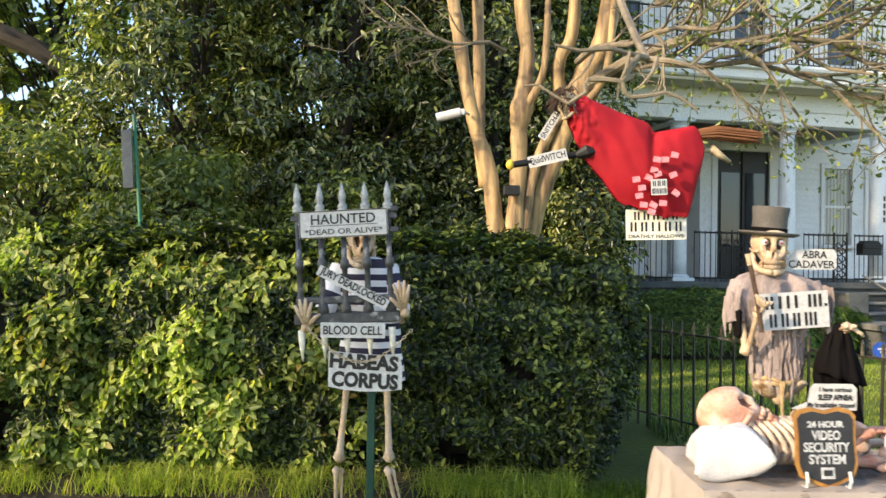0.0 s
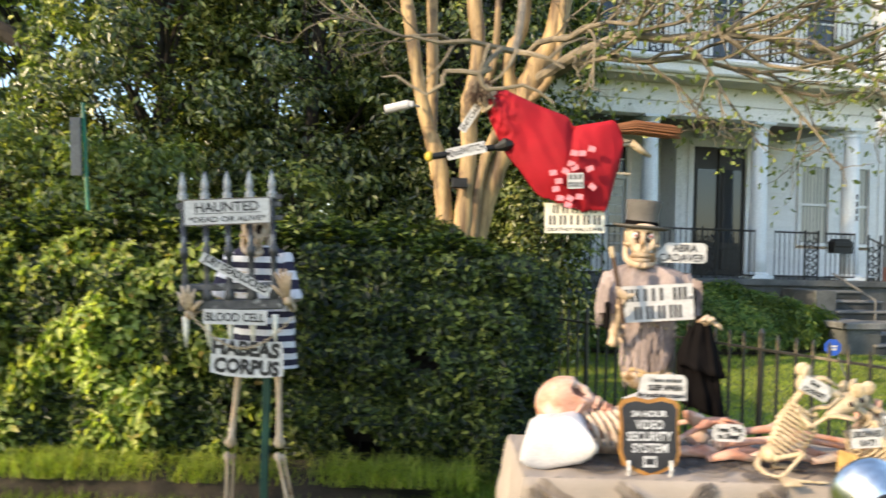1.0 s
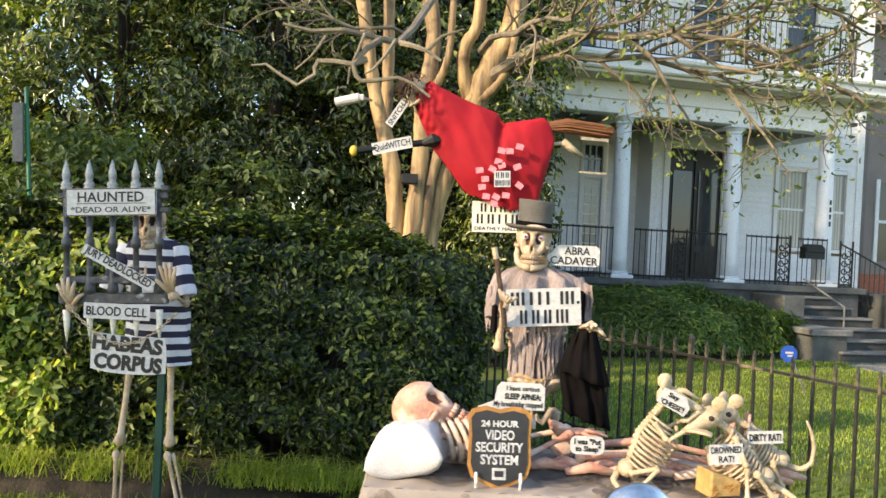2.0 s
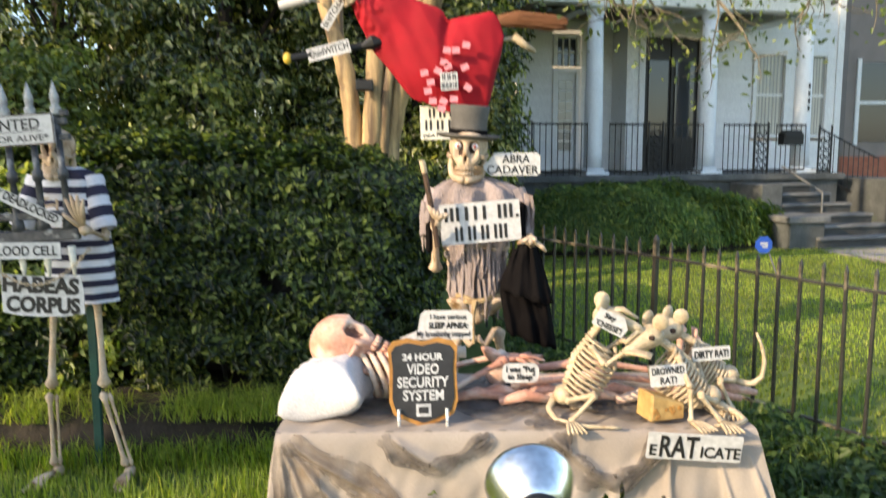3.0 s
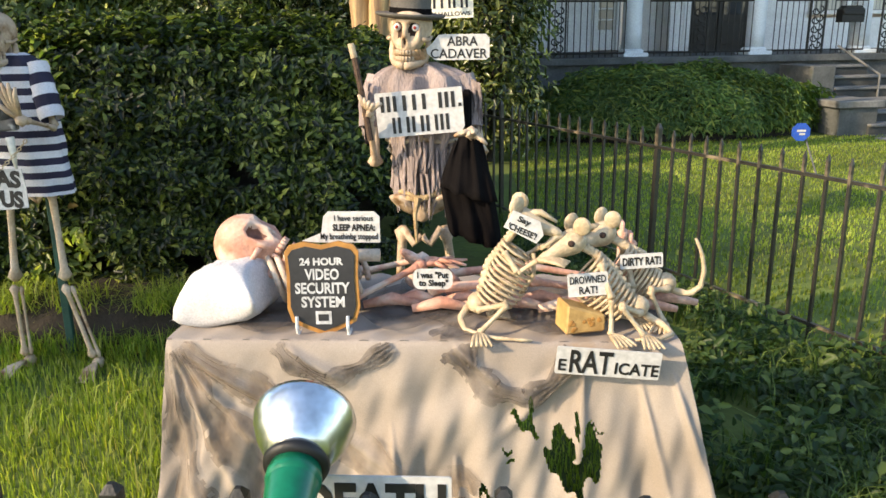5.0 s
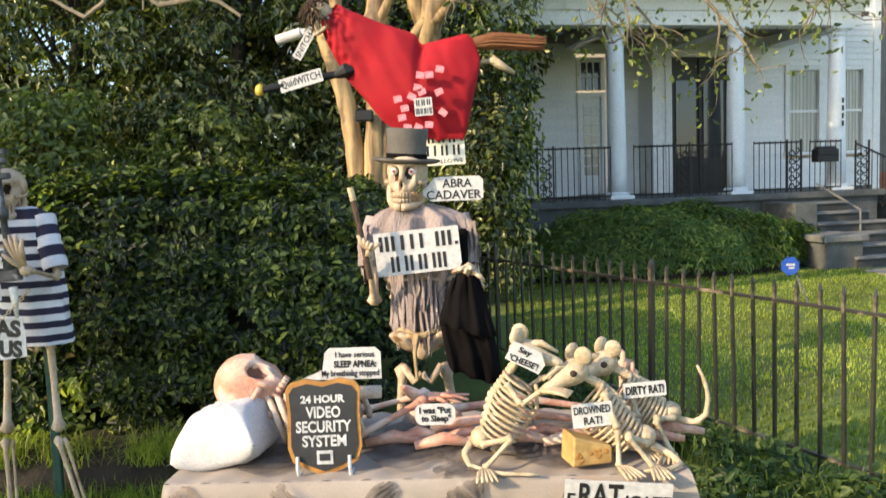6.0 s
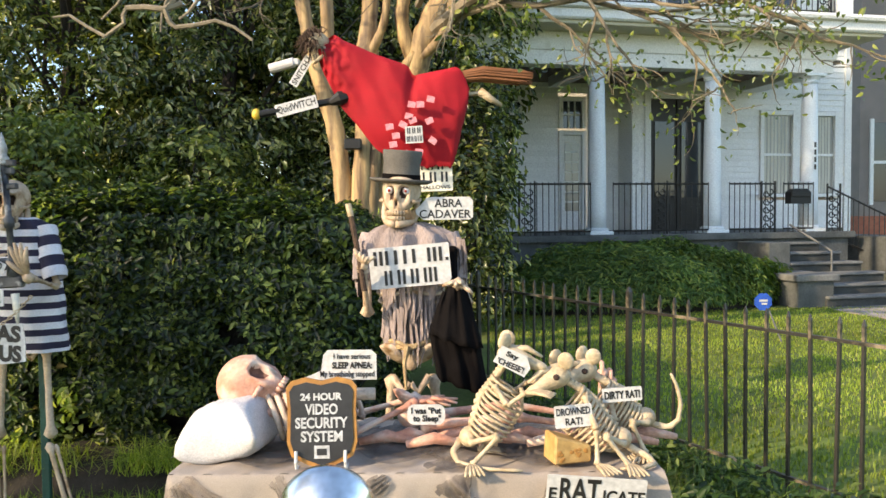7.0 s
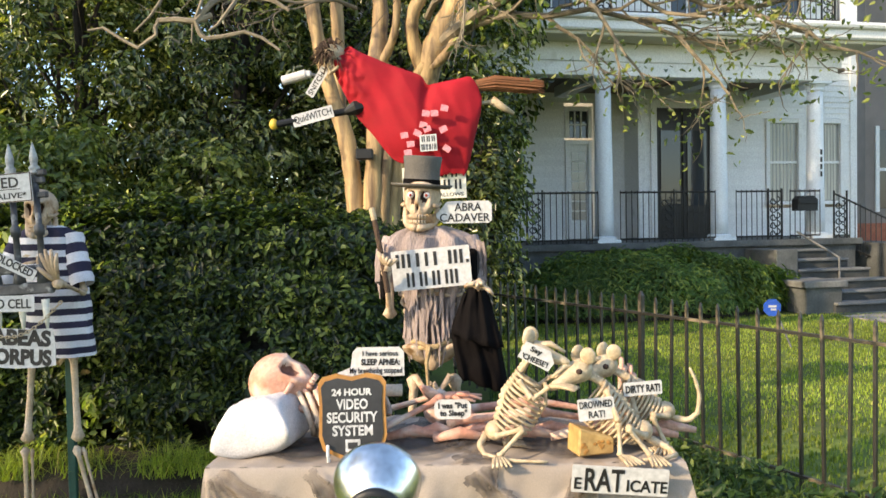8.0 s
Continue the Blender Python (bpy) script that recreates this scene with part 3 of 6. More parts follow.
broad_tree(-4.9, 9.2, 2.8, 1.0, 0.2, 150, LIGHT_LEAF, 19, (0.080, 0.036), label="yellow-green bush behind the hedge", trunk_r=0.05)
broad_tree(-1.3, 9.1, 2.3, 0.8, 0.2, 90, LIGHT_LEAF, 20, (0.080, 0.036), label="sparse light green bush behind the hedge", trunk_r=0.05)
broad_tree(-9.5, 19, 12, 3.6, 1.0, 170, LIGHT_LEAF, 21, (0.24, 0.11), label="tall loose tree with light leaves and sky gaps")
broad_tree(-15.5, 22, 13, 4.2, 1.0, 240, TREE_LEAF, 22, (0.26, 0.12), label="tall dark tree far behind the hedge")
broad_tree(-5.5, 19, 12, 3.0, 1.0, 130, TREE_LEAF, 23, (0.22, 0.10), label="tall dark tree far behind the hedge")
oak = thing("oak_tree", "old oak with a thick dark drooping limb", "tree", pose(-15.6, 15, 0))
ob_ = bmesh.new()
add_tube(ob_, [(0, 0, 0), (.2, 0, 4), (.6, 0, 8)], [.7, .6, .5], 10)
add_tube(ob_, [(.4, 0, 5.4), (2.5, -.5, 6.5), (5.5, -1, 6.2), (7.2, -1, 5.5), (8.2, -1, 5.10), (8.9, -1, 4.64), (9.3, -1, 4.45)], [.32, .28, .25, .20, .17, .13, .05], 9)
part("trunk", ob_, BARK_DARK, oak)
oc = np.random.default_rng(3)
c = oc.normal(0, 1, (9000, 3)) * [2.2, 1.6, 1.0] + [3.4, 1, 8.6]
part("crown", leaf_mesh("crown", c, oc.normal(0, 1, (9000, 3)), .26, .11, LIGHT_LEAF, oc), None, oak)
# Added tree out of view; its crown blocks the sun from the hedge's right part.
broad_tree(-5.6, 0.30, 5.3, 0.66, 3.65, 60, TREE_LEAF, 31, (0.13, 0.06), per=40, label="added unseen tree with a leafy crown that shades the hedge", trunk_r=0.12)

# Second added tree out of view, thinned to dapple the sun on the house.
broad_tree(-9.5, 3.9, 16.5, 2.2, 11.2, 110, TREE_LEAF, 32, (0.17, 0.08), per=40, label="added unseen tall tree with a high leafy crown that shades the house", trunk_r=0.25)

# crape myrtle
myrtle = thing("crape_myrtle", "crape myrtle with several smooth peeling tan trunks and bare grey twigs", "tree", pose(0.65, 8.0, 0))
O = Vector((0.65, 8.0, 0))
def trunk_part(pts, rad):
    bm = bmesh.new()
    P = [Vector(q) - O for q in pts]
    fine_p, fine_r = [], []
    for i in range(len(P) - 1):
        p0, p1, p2, p3 = P[max(i - 1, 0)], P[i], P[i + 1], P[min(i + 2, len(P) - 1)]
        for k in range(4):
            s = k / 4
            fine_p.append(0.5 * ((2 * p1) + (p2 - p0) * s + (2 * p0 - 5 * p1 + 4 * p2 - p3) * s * s + (3 * p1 - p0 - 3 * p2 + p3) * s ** 3))
            fine_r.append((rad[i] * (1 - s) + rad[i + 1] * s) * (1 + 0.06 * math.sin(len(fine_p) * 2.1)))
    fine_p.append(P[-1]); fine_r.append(rad[-1])
    add_tube(bm, fine_p, fine_r, 12)
    part("trunk", bm, BARK, myrtle, smooth=True)
trunk_part([(.56, 8, 0), (.56, 8, 1.0), (.54, 8, 1.66), (.50, 8, 2.05), (.45, 8, 2.36), (.32, 8, 2.77), (.22, 8, 3.2), (.13, 8, 3.74), (.06, 8, 4.15), (-.05, 8, 5.2), (-.1, 8, 6.5)], [.12, .105, .092, .085, .088, .074, .068, .072, .068, .055, .04])
trunk_part([(.70, 7.95, 0), (.69, 7.95, 1.2), (.72, 7.95, 1.7), (.76, 7.95, 2.36), (.755, 7.95, 2.75), (.78, 7.95, 2.96), (.81, 7.95, 3.25), (.83, 7.95, 3.6), (.77, 7.95, 4.1), (.8, 7.9, 5.2), (.9, 7.9, 6.6)], [.12, .105, .098, .088, .085, .125, .085, .075, .085, .07, .05])
trunk_part([(.84, 8.1, 0), (.84, 8.1, 1.2), (.89, 8.1, 1.7), (1.03, 8.05, 2.2), (1.20, 8, 2.66), (1.33, 7.95, 3.08), (1.46, 7.95, 3.4), (1.60, 7.9, 3.7), (1.78, 7.8, 4.8), (2.0, 7.7, 6.2)], [.14, .125, .11, .095, .10, .135, .12, .11, .09, .06])
trunk_part([(.42, 8.3, 2.2), (.37, 8.3, 2.7), (.36, 8.3, 3.4), (.33, 8.3, 4.3), (.3, 8.3, 6)], [.05, .062, .066, .06, .045])
trunk_part([(1.27, 7.98, 2.85), (1.14, 7.9, 3.25), (1.16, 7.85, 3.5), (1.28, 7.8, 3.85), (1.25, 7.6, 5.4)], [.08, .070, .065, .06, .04])
trunk_part([(.79, 7.9, 2.95), (.93, 7.85, 3.18), (1.0, 7.8, 3.5), (1.02, 7.75, 4.6)], [.05, .04, .036, .028])
trunk_part([(1.30, 7.9, 2.95), (1.50, 7.8, 3.12), (1.62, 7.7, 3.5), (1.66, 7.6, 4.6)], [.05, .042, .036, .028])
trunk_part([(.78, 8.02, 0), (.80, 7.98, 1.3), (.84, 7.95, 1.9), (.93, 7.95, 2.4), (1.08, 7.92, 2.75), (1.26, 7.9, 3.0)], [.09, .075, .06, .055, .05, .05])
tw = bmesh.new()
leaf_c = []
def twig(a, d, length, r, depth, seed):
    """A crooked twig that forks."""
    q = random.Random(seed)
    pts, p, d = [Vector(a)], Vector(a), Vector(d).normalized()
    n = 5
    for i in range(n):
        d = (d + Vector((q.uniform(-1, 1), q.uniform(-1, 1), q.uniform(-1, 1))) * 0.33).normalized()
        p = p + d * length / n
        pts.append(p.copy())
    add_tube(tw, pts, [r * (1 - 0.6 * i / n) for i in range(n + 1)], 5 if r < .02 else 7, cap=False)
    if depth:
        for i in range(2, n + 1):
            if q.random() < 0.85:
                twig(pts[i], d + Vector((q.uniform(-1, 1), q.uniform(-1, 1), q.uniform(-.8, .7))) * 0.9, length * q.uniform(.45, .7), r * 0.5, depth - 1, seed * 7 + i)
    else:
        leaf_c.append(p.copy())
BOUGHS = [((1.42, 7.9, 3.2), (2.1, 7.0, 3.43), (2.85, 6.7, 3.38), (3.7, 6.5, 3.2), .062), ((1.5, 7.9, 3.2), (2.0, 7.3, 3.3), (2.7, 7.0, 3.25), (3.4, 6.8, 2.95), .045),
          ((1.6, 7.8, 4.1), (2.6, 7.2, 4.3), (3.6, 6.8, 4.25), (4.9, 6.5, 4.05), .07), ((1.7, 7.8, 4.5), (2.8, 7.5, 4.7), (4.2, 7.2, 4.6), (5.6, 7.0, 4.3), .06),
          ((0.6, 7.9, 3.55), (.25, 7.6, 3.54), (-.1, 7.5, 3.57), (-.5, 7.4, 3.63), .022), ((1.3, 7.7, 3.4), (1.45, 6.9, 3.35), (1.6, 6.0, 3.2), (1.75, 5.2, 3.0), .035),
          ((2.0, 7.4, 3.9), (3.0, 6.2, 3.75), (4.0, 5.8, 3.5), (4.6, 5.6, 3.2), .05), ((2.4, 7.3, 4.3), (3.6, 6.0, 4.2), (4.6, 5.6, 3.9), (5.4, 5.4, 3.6), .05)]
for i, (a, b, c_, d_, r_) in enumerate(BOUGHS):
    line = [Vector(v) - O for v in (a, b, c_, d_)]
    mid = [line[0], line[0].lerp(line[1], .5) + Vector((0, 0, .05)), line[1], line[1].lerp(line[2], .5) - Vector((0, 0, .04)), line[2], line[2].lerp(line[3], .5) + Vector((0, 0, .03)), line[3]]
    add_tube(tw, mid, [r_ * (1 - .11 * k) for k in range(7)], 8, cap=False)
    for k in range(2, 7):
        for s in (0, 1):
            twig(mid[k], (mid[k] - mid[k - 1]).normalized() + Vector((0.2 * s, -0.4 + .5 * s, -0.35 + 0.75 * ((k + s) % 2))), 0.85 if r_ > .04 else .55, r_ * 0.42, 2, 100 * i + 10 * k + s)
def crooked(pts, r):
    add_tube(tw, [Vector(q) - O for q in pts], [r * (1 - .6 * k / (len(pts) - 1)) for k in range(len(pts))], 6, cap=False)
# a bare bough that reaches forward and hangs low over the table
crooked([(1.2, 7.6, 4.9), (1.12, 6.6, 4.35), (1.0, 5.6, 3.75), (.97, 4.7, 3.2), (.90, 3.9, 2.68), (.84, 3.4, 2.40), (.80, 3.1, 2.26)], .034)
crooked([(.80, 3.1, 2.26), (.74, 3.0, 2.245), (.615, 2.92, 2.25), (.50, 2.9, 2.235), (.40, 2.88, 2.25)], .015)
crooked([(.80, 3.1, 2.26), (.86, 2.98, 2.222), (.92, 2.92, 2.19), (.973, 2.9, 2.151)], .013)
crooked([(.74, 3.0, 2.245), (.70, 2.93, 2.19), (.654, 2.9, 2.122), (.67, 2.9, 2.08), (.69, 2.9, 2.064), (.75, 2.9, 2.070), (.82, 2.9, 2.084), (.88, 2.9, 2.062), (.938, 2.9, 2.02)], .012)
crooked([(.70, 2.93, 2.15), (.654, 2.9, 2.122), (.59, 2.9, 2.130), (.53, 2.9, 2.128), (.518, 2.9, 2.105), (.52, 2.9, 2.079), (.49, 2.9, 2.060), (.458, 2.9, 2.038), (.40, 2.9, 2.070), (.344, 2.9, 2.107), (.290, 2.9, 2.100)], .011)
crooked([(.555, 2.92, 2.235), (.53, 2.9, 2.18), (.50, 2.9, 2.14), (.447, 2.9, 2.092)], .007)
crooked([(.69, 2.92, 2.24), (.67, 2.9, 2.17), (.645, 2.9, 2.11), (.64, 2.9, 2.05)], .007)
crooked([(.80, 2.95, 2.23), (.77, 2.9, 2.16), (.73, 2.9, 2.11), (.70, 2.9, 2.09)], .008)
crooked([(.92, 2.92, 2.19), (.97, 2.9, 2.24), (1.05, 2.9, 2.27)], .008)
tagged(part("branchwork", tw, TWIG, myrtle, "bare grey twigs"), kind="stuff")
lr = np.random.default_rng(8)
lc = np.array([tuple(v) for v in leaf_c])
lc = lc[lc[:, 0] > 1.0]
lc = np.repeat(lc, 7, 0)
lc = lc + lr.normal(0, .09, lc.shape)
part("crown", leaf_mesh("crown", lc, lr.normal(0, 1, lc.shape), .055, .026, LIGHT_LEAF, lr), None, myrtle, "sparse small leaves")
cam_b = bmesh.new()
add_tube(cam_b, [(-.08, 7.66, 2.82), (.15, 7.62, 2.87)], .045, 12)
add_box(cam_b, .13, .20, 7.59, 7.66, 2.84, 2.90, .01)
add_tube(cam_b, [(.19, 7.62, 2.87), (.24, 7.90, 2.90)], .014, 6)
thing("security_camera", "white tube security camera fixed to the tree trunk", "camera", bm=cam_b, mats=PILLOW)
sp = thing("spotlight", "small black spotlight fixed to the tree trunk", "lamp", pose(.67, 7.74, 2.12))
part("housing", boxed(-.08, .08, -.06, .06, -.05, .05, .01), RUBBER, sp)
part("bracket", add_tube(bmesh.new(), [(-.06, .04, 0), (-.06, .1, .02), (.06, .1, .02), (.06, .04, 0)], .012, 6), RUBBER, sp)
gp = thing("garden_post", "thin green metal post standing behind the hedge", "post", bm=add_tube(bmesh.new(), [(-2.78, 7.5, 0), (-2.99, 7.5, 2.78)], .02, 6), mats=GREEN_PLASTIC)
bh = thing("post_board", "weathered pale board tied to the green post", "board", pose(-3.03, 7.47, 2.35, 0, -3, 0), boxed(-.05, .05, -.015, .015, -.28, .28, .004), TREAD)

# ---- house ----
house = thing("house", "white two-storey wooden house with a columned porch and iron railings", "house", pose(4.05, 13.5, 0, 0, 0, 13))
def wall_siding(name, s0, s1, v, z0, z1, holes):
    """Clapboards with a real lap, cut round the openings, before a flat back."""
    wall = new(name)
    wall.parent = house
    tagged(wall, "white clapboard wall")
    h = 0.115
    z = z0
    while z < z1:
        segs = [(s0, s1)]
        for a, b, c, d in holes:
            if z + h > c and z < d:
                segs = [t for p0, p1 in segs for t in ((p0, min(p1, a)), (max(p0, b), p1)) if t[1] - t[0] > 0.01]
        for p0, p1 in segs:
            bm = bmesh.new()
            vs = [bm.verts.new(q) for q in ((p0, v - .022, z), (p1, v - .022, z), (p1, v - .004, z + h), (p0, v - .004, z + h), (p0, v, z), (p1, v, z))]
            bm.faces.new(vs[:4]); bm.faces.new((vs[0], vs[4], vs[5], vs[1]))
            bm.faces.new((vs[3], vs[2], vs[5], vs[4]))
            part("clapboard", bm, SIDING, wall)
        z += h
FD, DR, W1, W2 = (.30, .92, 1.12, 3.85), (1.98, 3.22, 1.1, 3.70), (4.42, 5.2, 1.75, 3.52), (5.5, 6.2, 1.75, 3.52)
wall_siding("left_wall", -4.5, 1.6, 2.6, 1.1, 4.1, [FD])
wall_siding("right_wall", 1.75, 6.5, 2.0, .3, 9.0, [DR, W1, W2, (2.3, 3.1, 5.3, 7.4), (4.5, 5.3, 5.6, 7.4)])
wall_siding("upper_wall", -4.5, 1.75, 2.0, 4.7, 9.0, [(-.6, .3, 5.2, 7.4)])
part("end_wall", boxed(6.44, 6.56, 2.0, 8, .3, 9.0), PAINT, house)
part("corner_board", boxed(6.42, 6.58, 1.955, 2.0, .3, 9.0, .005), PAINT, house)
part("back_wall", boxed(-4.6, 6.44, 8, 8.2, .3, 9.0), PAINT, house)
part("return_wall", boxed(1.6, 1.75, 1.96, 2.6, 1.1, 4.1, .005), PAINT, house)
part("foundation", boxed(-4.6, 6.5, 1.98, 8.0, 0, 1.1), STONE, house)
part("porch_floor", boxed(-4.6, 4.7, -.42, 2.58, .98, 1.09, .01), STONE, house, "grey stone porch edge")
part("porch_base", boxed(-4.6, 4.6, -.34, 1.98, 0, .98), STONE, house, "dark grey stone base")
part("porch_ceiling", boxed(-4.6, 4.6, -.1, 2.58, 4.06, 4.12), CEIL, house, "dark brown boarded ceiling")
for s in (0, 2.14, 4.06):
    part("ceiling_beam", boxed(s - .13, s + .13, .12, 1.98, 3.86, 4.06, .01), PAINT, house)
    cb = bmesh.new()
    add_lathe(cb, [(.155 - .028 * (k / 10) ** 1.6, 1.20 + 2.50 * k / 10) for k in range(11)], 28)
    col = part("column", cb, COLUMN, house, "round pale blue-white wooden column", pose(s, 0, 0), True)
    part("column_base", add_lathe(boxed(-.21, .21, -.21, .21, 1.09, 1.15, .006), [(.195, 1.15), (.20, 1.18), (.165, 1.205)], 24), COLUMN, col)
    part("capital", add_box(add_lathe(bmesh.new(), [(.130, 3.70), (.15, 3.73), (.145, 3.76), (.185, 3.82)], 24), -.20, .20, -.20, .20, 3.82, 3.87, .006), COLUMN, col)
part("entablature", boxed(-4.6, 4.40, -.17, .14, 3.87, 4.10, .01), PAINT, house)
part("frieze", boxed(-4.6, 4.46, -.20, .12, 4.10, 4.40, .01), PAINT, house)
part("side_beam", boxed(4.10, 4.40, .14, 1.97, 3.87, 4.38, .01), PAINT, house)
part("soffit", boxed(-4.6, 4.95, -.72, 1.96, 4.40, 4.46, .01), SOFFIT, house, "boarded soffit tinted cream for light bounced off the lawn")
part("cornice", boxed(-4.6, 5.02, -.80, 1.955, 4.46, 4.66, .03), PAINT, house)
part("gutter", add_tube(bmesh.new(), [(-4.6, -.84, 4.68), (5.06, -.84, 4.68)], .06, 8), PAINT, house)
part("balcony_edge", boxed(-4.6, 4.75, -.45, 1.95, 4.66, 4.84, .01), PAINT, house)
part("balcony_post", boxed(4.35, 4.65, -.35, -.05, 4.84, 7.5, .01), PAINT, house)
part("roof", boxed(-5, 7, -.9, 8.4, 9.0, 9.3), TAUPE, house)
def framed(name, s0, s1, z0, z1, v, m, cols, rows, label, fw=.10, bar=.03, mid=None, door=False):
    w = part(name, boxed(s0, s1, v + .02, v + .05, z0, z1), m, house, label)
    fr = bmesh.new()
    add_box(fr, s0 - fw, s0, v - .05, v + .04, z0, z1 + fw, .006); add_box(fr, s1, s1 + fw, v - .05, v + .04, z0, z1 + fw, .006)
    add_box(fr, s0, s1, v - .048, v + .04, z1, z1 + fw, .006)
    part("frame", fr, PAINT, w)
    if not door:
        part("sill", boxed(s0 - fw - .03, s1 + fw + .03, v - .09, v + .04, z0 - .07, z0, .008), PAINT, w)
    for i in range(1, cols):
        x = s0 + (s1 - s0) * i / cols
        part("glazing_bar", boxed(x - bar / 2, x + bar / 2, v - .01, v + .019, z0, z1), PAINT if not door or rows > 1 else DOOR_DARK, w)
    for j in range(1, rows):
        z = z0 + (z1 - z0) * j / rows
        part("glazing_bar", boxed(s0, s1, v - .012, v + .018, z - bar / 2, z + bar / 2), PAINT, w)
    return w
for a in (W1, W2):
    w = framed("window", a[0] + .1, a[1] - .02, a[2] + .06, a[3] - .1, 2.0, CURTAIN_GLASS, 1, 2, "white sash window with pale curtains", .09, .05)
    for k in range(7):
        x = a[0] + .13 + k * (a[1] - a[0] - .2) / 7
        part("curtain_fold", boxed(x, x + .05, 2.014, 2.0195, a[2] + .08, a[3] - .12), CURTAIN, w)
framed("balcony_window", 2.35, 3.05, 5.3, 7.3, 2.0, GLASS, 2, 3, "white upper window")
framed("balcony_window", 4.55, 5.25, 5.6, 7.3, 2.0, GLASS, 1, 2, "white upper window")
framed("balcony_window", -.55, .25, 5.2, 7.3, 2.0, GLASS, 2, 3, "white upper window")
framed("transom", .40, .80, 3.16, 3.70, 2.6, GLASS, 3, 2, "small-paned transom", .09, .03, door=True)
fd = framed("glazed_door", .40, .80, 1.12, 3.02, 2.6, PAINT, 1, 1, "white glazed side door", .09, door=True)
for i in range(2):
    for j in range(7):
        part("pane", boxed(.455 + i * .15, .595 + i * .15, 2.608, 2.6185, 1.5 + j * .2, 1.67 + j * .2), CURTAIN_GLASS, fd)
dd = framed("front_door", DR[0] + .02, DR[1] - .02, 1.1, DR[3], 2.0, DOOR_DARK, 1, 1, "dark double front door with tall glass", .13, door=True)
for s in (2.10, 2.68):
    part("door_glass", boxed(s, s + .42, 1.99, 2.018, 1.75, 3.25), GLASS, dd)
    part("door_panel", boxed(s, s + .42, 1.995, 2.017, 1.2, 1.62, .008), DOOR_DARK, dd)
part("meeting_stile", boxed(2.585, 2.615, 1.985, 2.018, 1.1, 3.68), DOOR_DARK, dd)
part("door_knob", add_ball(bmesh.new(), (2.66, 1.97, 2.0), .03, 2), SILVER, dd)
nb = [(4.06, z) for z in (2.62, 2.49, 2.36, 2.23)]
plate = part("number_plate", boxed(4.02, 4.1, -.160, -.150, 2.15, 2.70), COLUMN, house)
for x, z in nb:
    part("bar", boxed(x - .02, x + .02, -.166, -.161, z - .045, z + .045), DOOR_DARK, plate)

# iron railings of the porch and the balcony
def iron_rail(name, s0, s1, v, z0, z1, label, gap=.105, scroll=(), drop=0.0, group="porch railings"):
    t = tagged(new(name), label, "railing", group)
    t.matrix_world = pose(4.05, 13.5, 0, 0, 0, 13)
    n = max(2, round((s1 - s0) / gap))
    for z in (z0 + .06, z1):
        part("rail", add_tube(bmesh.new(), [(s0, v, z), (s1, v, z - drop)], .016, 6), IRON, t)
    bar = mesh_of(add_tube(bmesh.new(), [(0, 0, 0), (0, 0, z1 - z0 + .03)], .0085, 5), "baluster", IRON)
    for i in range(n + 1):
        s = s0 + (s1 - s0) * i / n
        part("baluster", bar, None, t, at=pose(s, v, z0 - drop * i / n))
    for s in scroll:
        sc = bmesh.new()
        for k in range(5):
            z = z0 + .12 + k * .14
            for sg in (-1, 1):
                add_tube(sc, [(s + sg * (.035 + .06 * math.sin(a)), v - .01, z + .05 * math.cos(a) + .02 * sg) for a in (j * .7 for j in range(8))], .012, 5)
        add_box(sc, s - .14, s - .12, v - .02, v + .01, z0, z1 + .05); add_box(sc, s + .12, s + .14, v - .02, v + .01, z0, z1 + .05)
        part("scroll_panel", sc, IRON, t, "ornate cast scrollwork")
    return t
PR = "black wrought iron porch railing with scrollwork panels"
iron_rail("porch_railing", -2.9, -.2, -.2, 1.09, 1.93, PR, scroll=(-1.3,))
iron_rail("porch_railing", .2, 1.95, -.2, 1.09, 1.93, PR, scroll=(1.05,))
iron_rail("porch_railing", 2.35, 3.25, -.2, 1.09, 1.93, PR, scroll=(3.1,))
iron_rail("porch_railing", 3.4, 4.0, -.2, 1.09, 1.93, PR)
iron_rail("porch_railing", 4.2, 5.5, -.3, 1.0, 1.88, "black iron railing that slopes down beside the steps", drop=.55, scroll=(4.33,))
iron_rail("balcony_railing", -4.5, 4.3, -.3, 4.84, 5.72, "black wrought iron balcony railing", .11, (-2.4, -.1, 2.2, 4.1), group="balcony railings")
HM = pose(4.05, 13.5, 0, 0, 0, 13)
mb = thing("mailbox", "black metal mailbox hung on the porch railing", "mailbox", HM @ pose(3.62, -.30, 1.58))
part("box", add_outline(bmesh.new(), [(-.2, 0), (.2, 0), (.2, .2), (.12, .26), (-.12, .26), (-.2, .2)], -.08, .08), RUBBER, mb)
part("flap", boxed(-.19, .19, -.10, -.085, .12, .2, .006), RUBBER, mb)
st = thing("porch_steps", "worn grey stone steps up to the porch", "steps", HM)
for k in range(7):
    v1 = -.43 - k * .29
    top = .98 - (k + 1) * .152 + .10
    sp = part("step", boxed(2.75, 3.75 + .17 * k, v1 - .26, v1, 0 if k == 6 else top - .25, top - .045, .006), RISER_SHADED, st)
    part("tread", boxed(2.75, 3.75 + .17 * k, v1 - .30, v1 - .002, top - .043, top, .012), TREAD, sp, "worn stone tread, paler than the shade-darkened riser")
part("cheek_wall", boxed(2.35, 2.74, -1.3, -.44, 0, .95, .012), STONE, st)
part("pillar", boxed(2.28, 2.90, -2.1, -1.31, 0, .40, .01), STONE, st)
part("pillar_cap", boxed(2.22, 2.96, -2.16, -1.28, .40, .50, .012), TREAD, st)
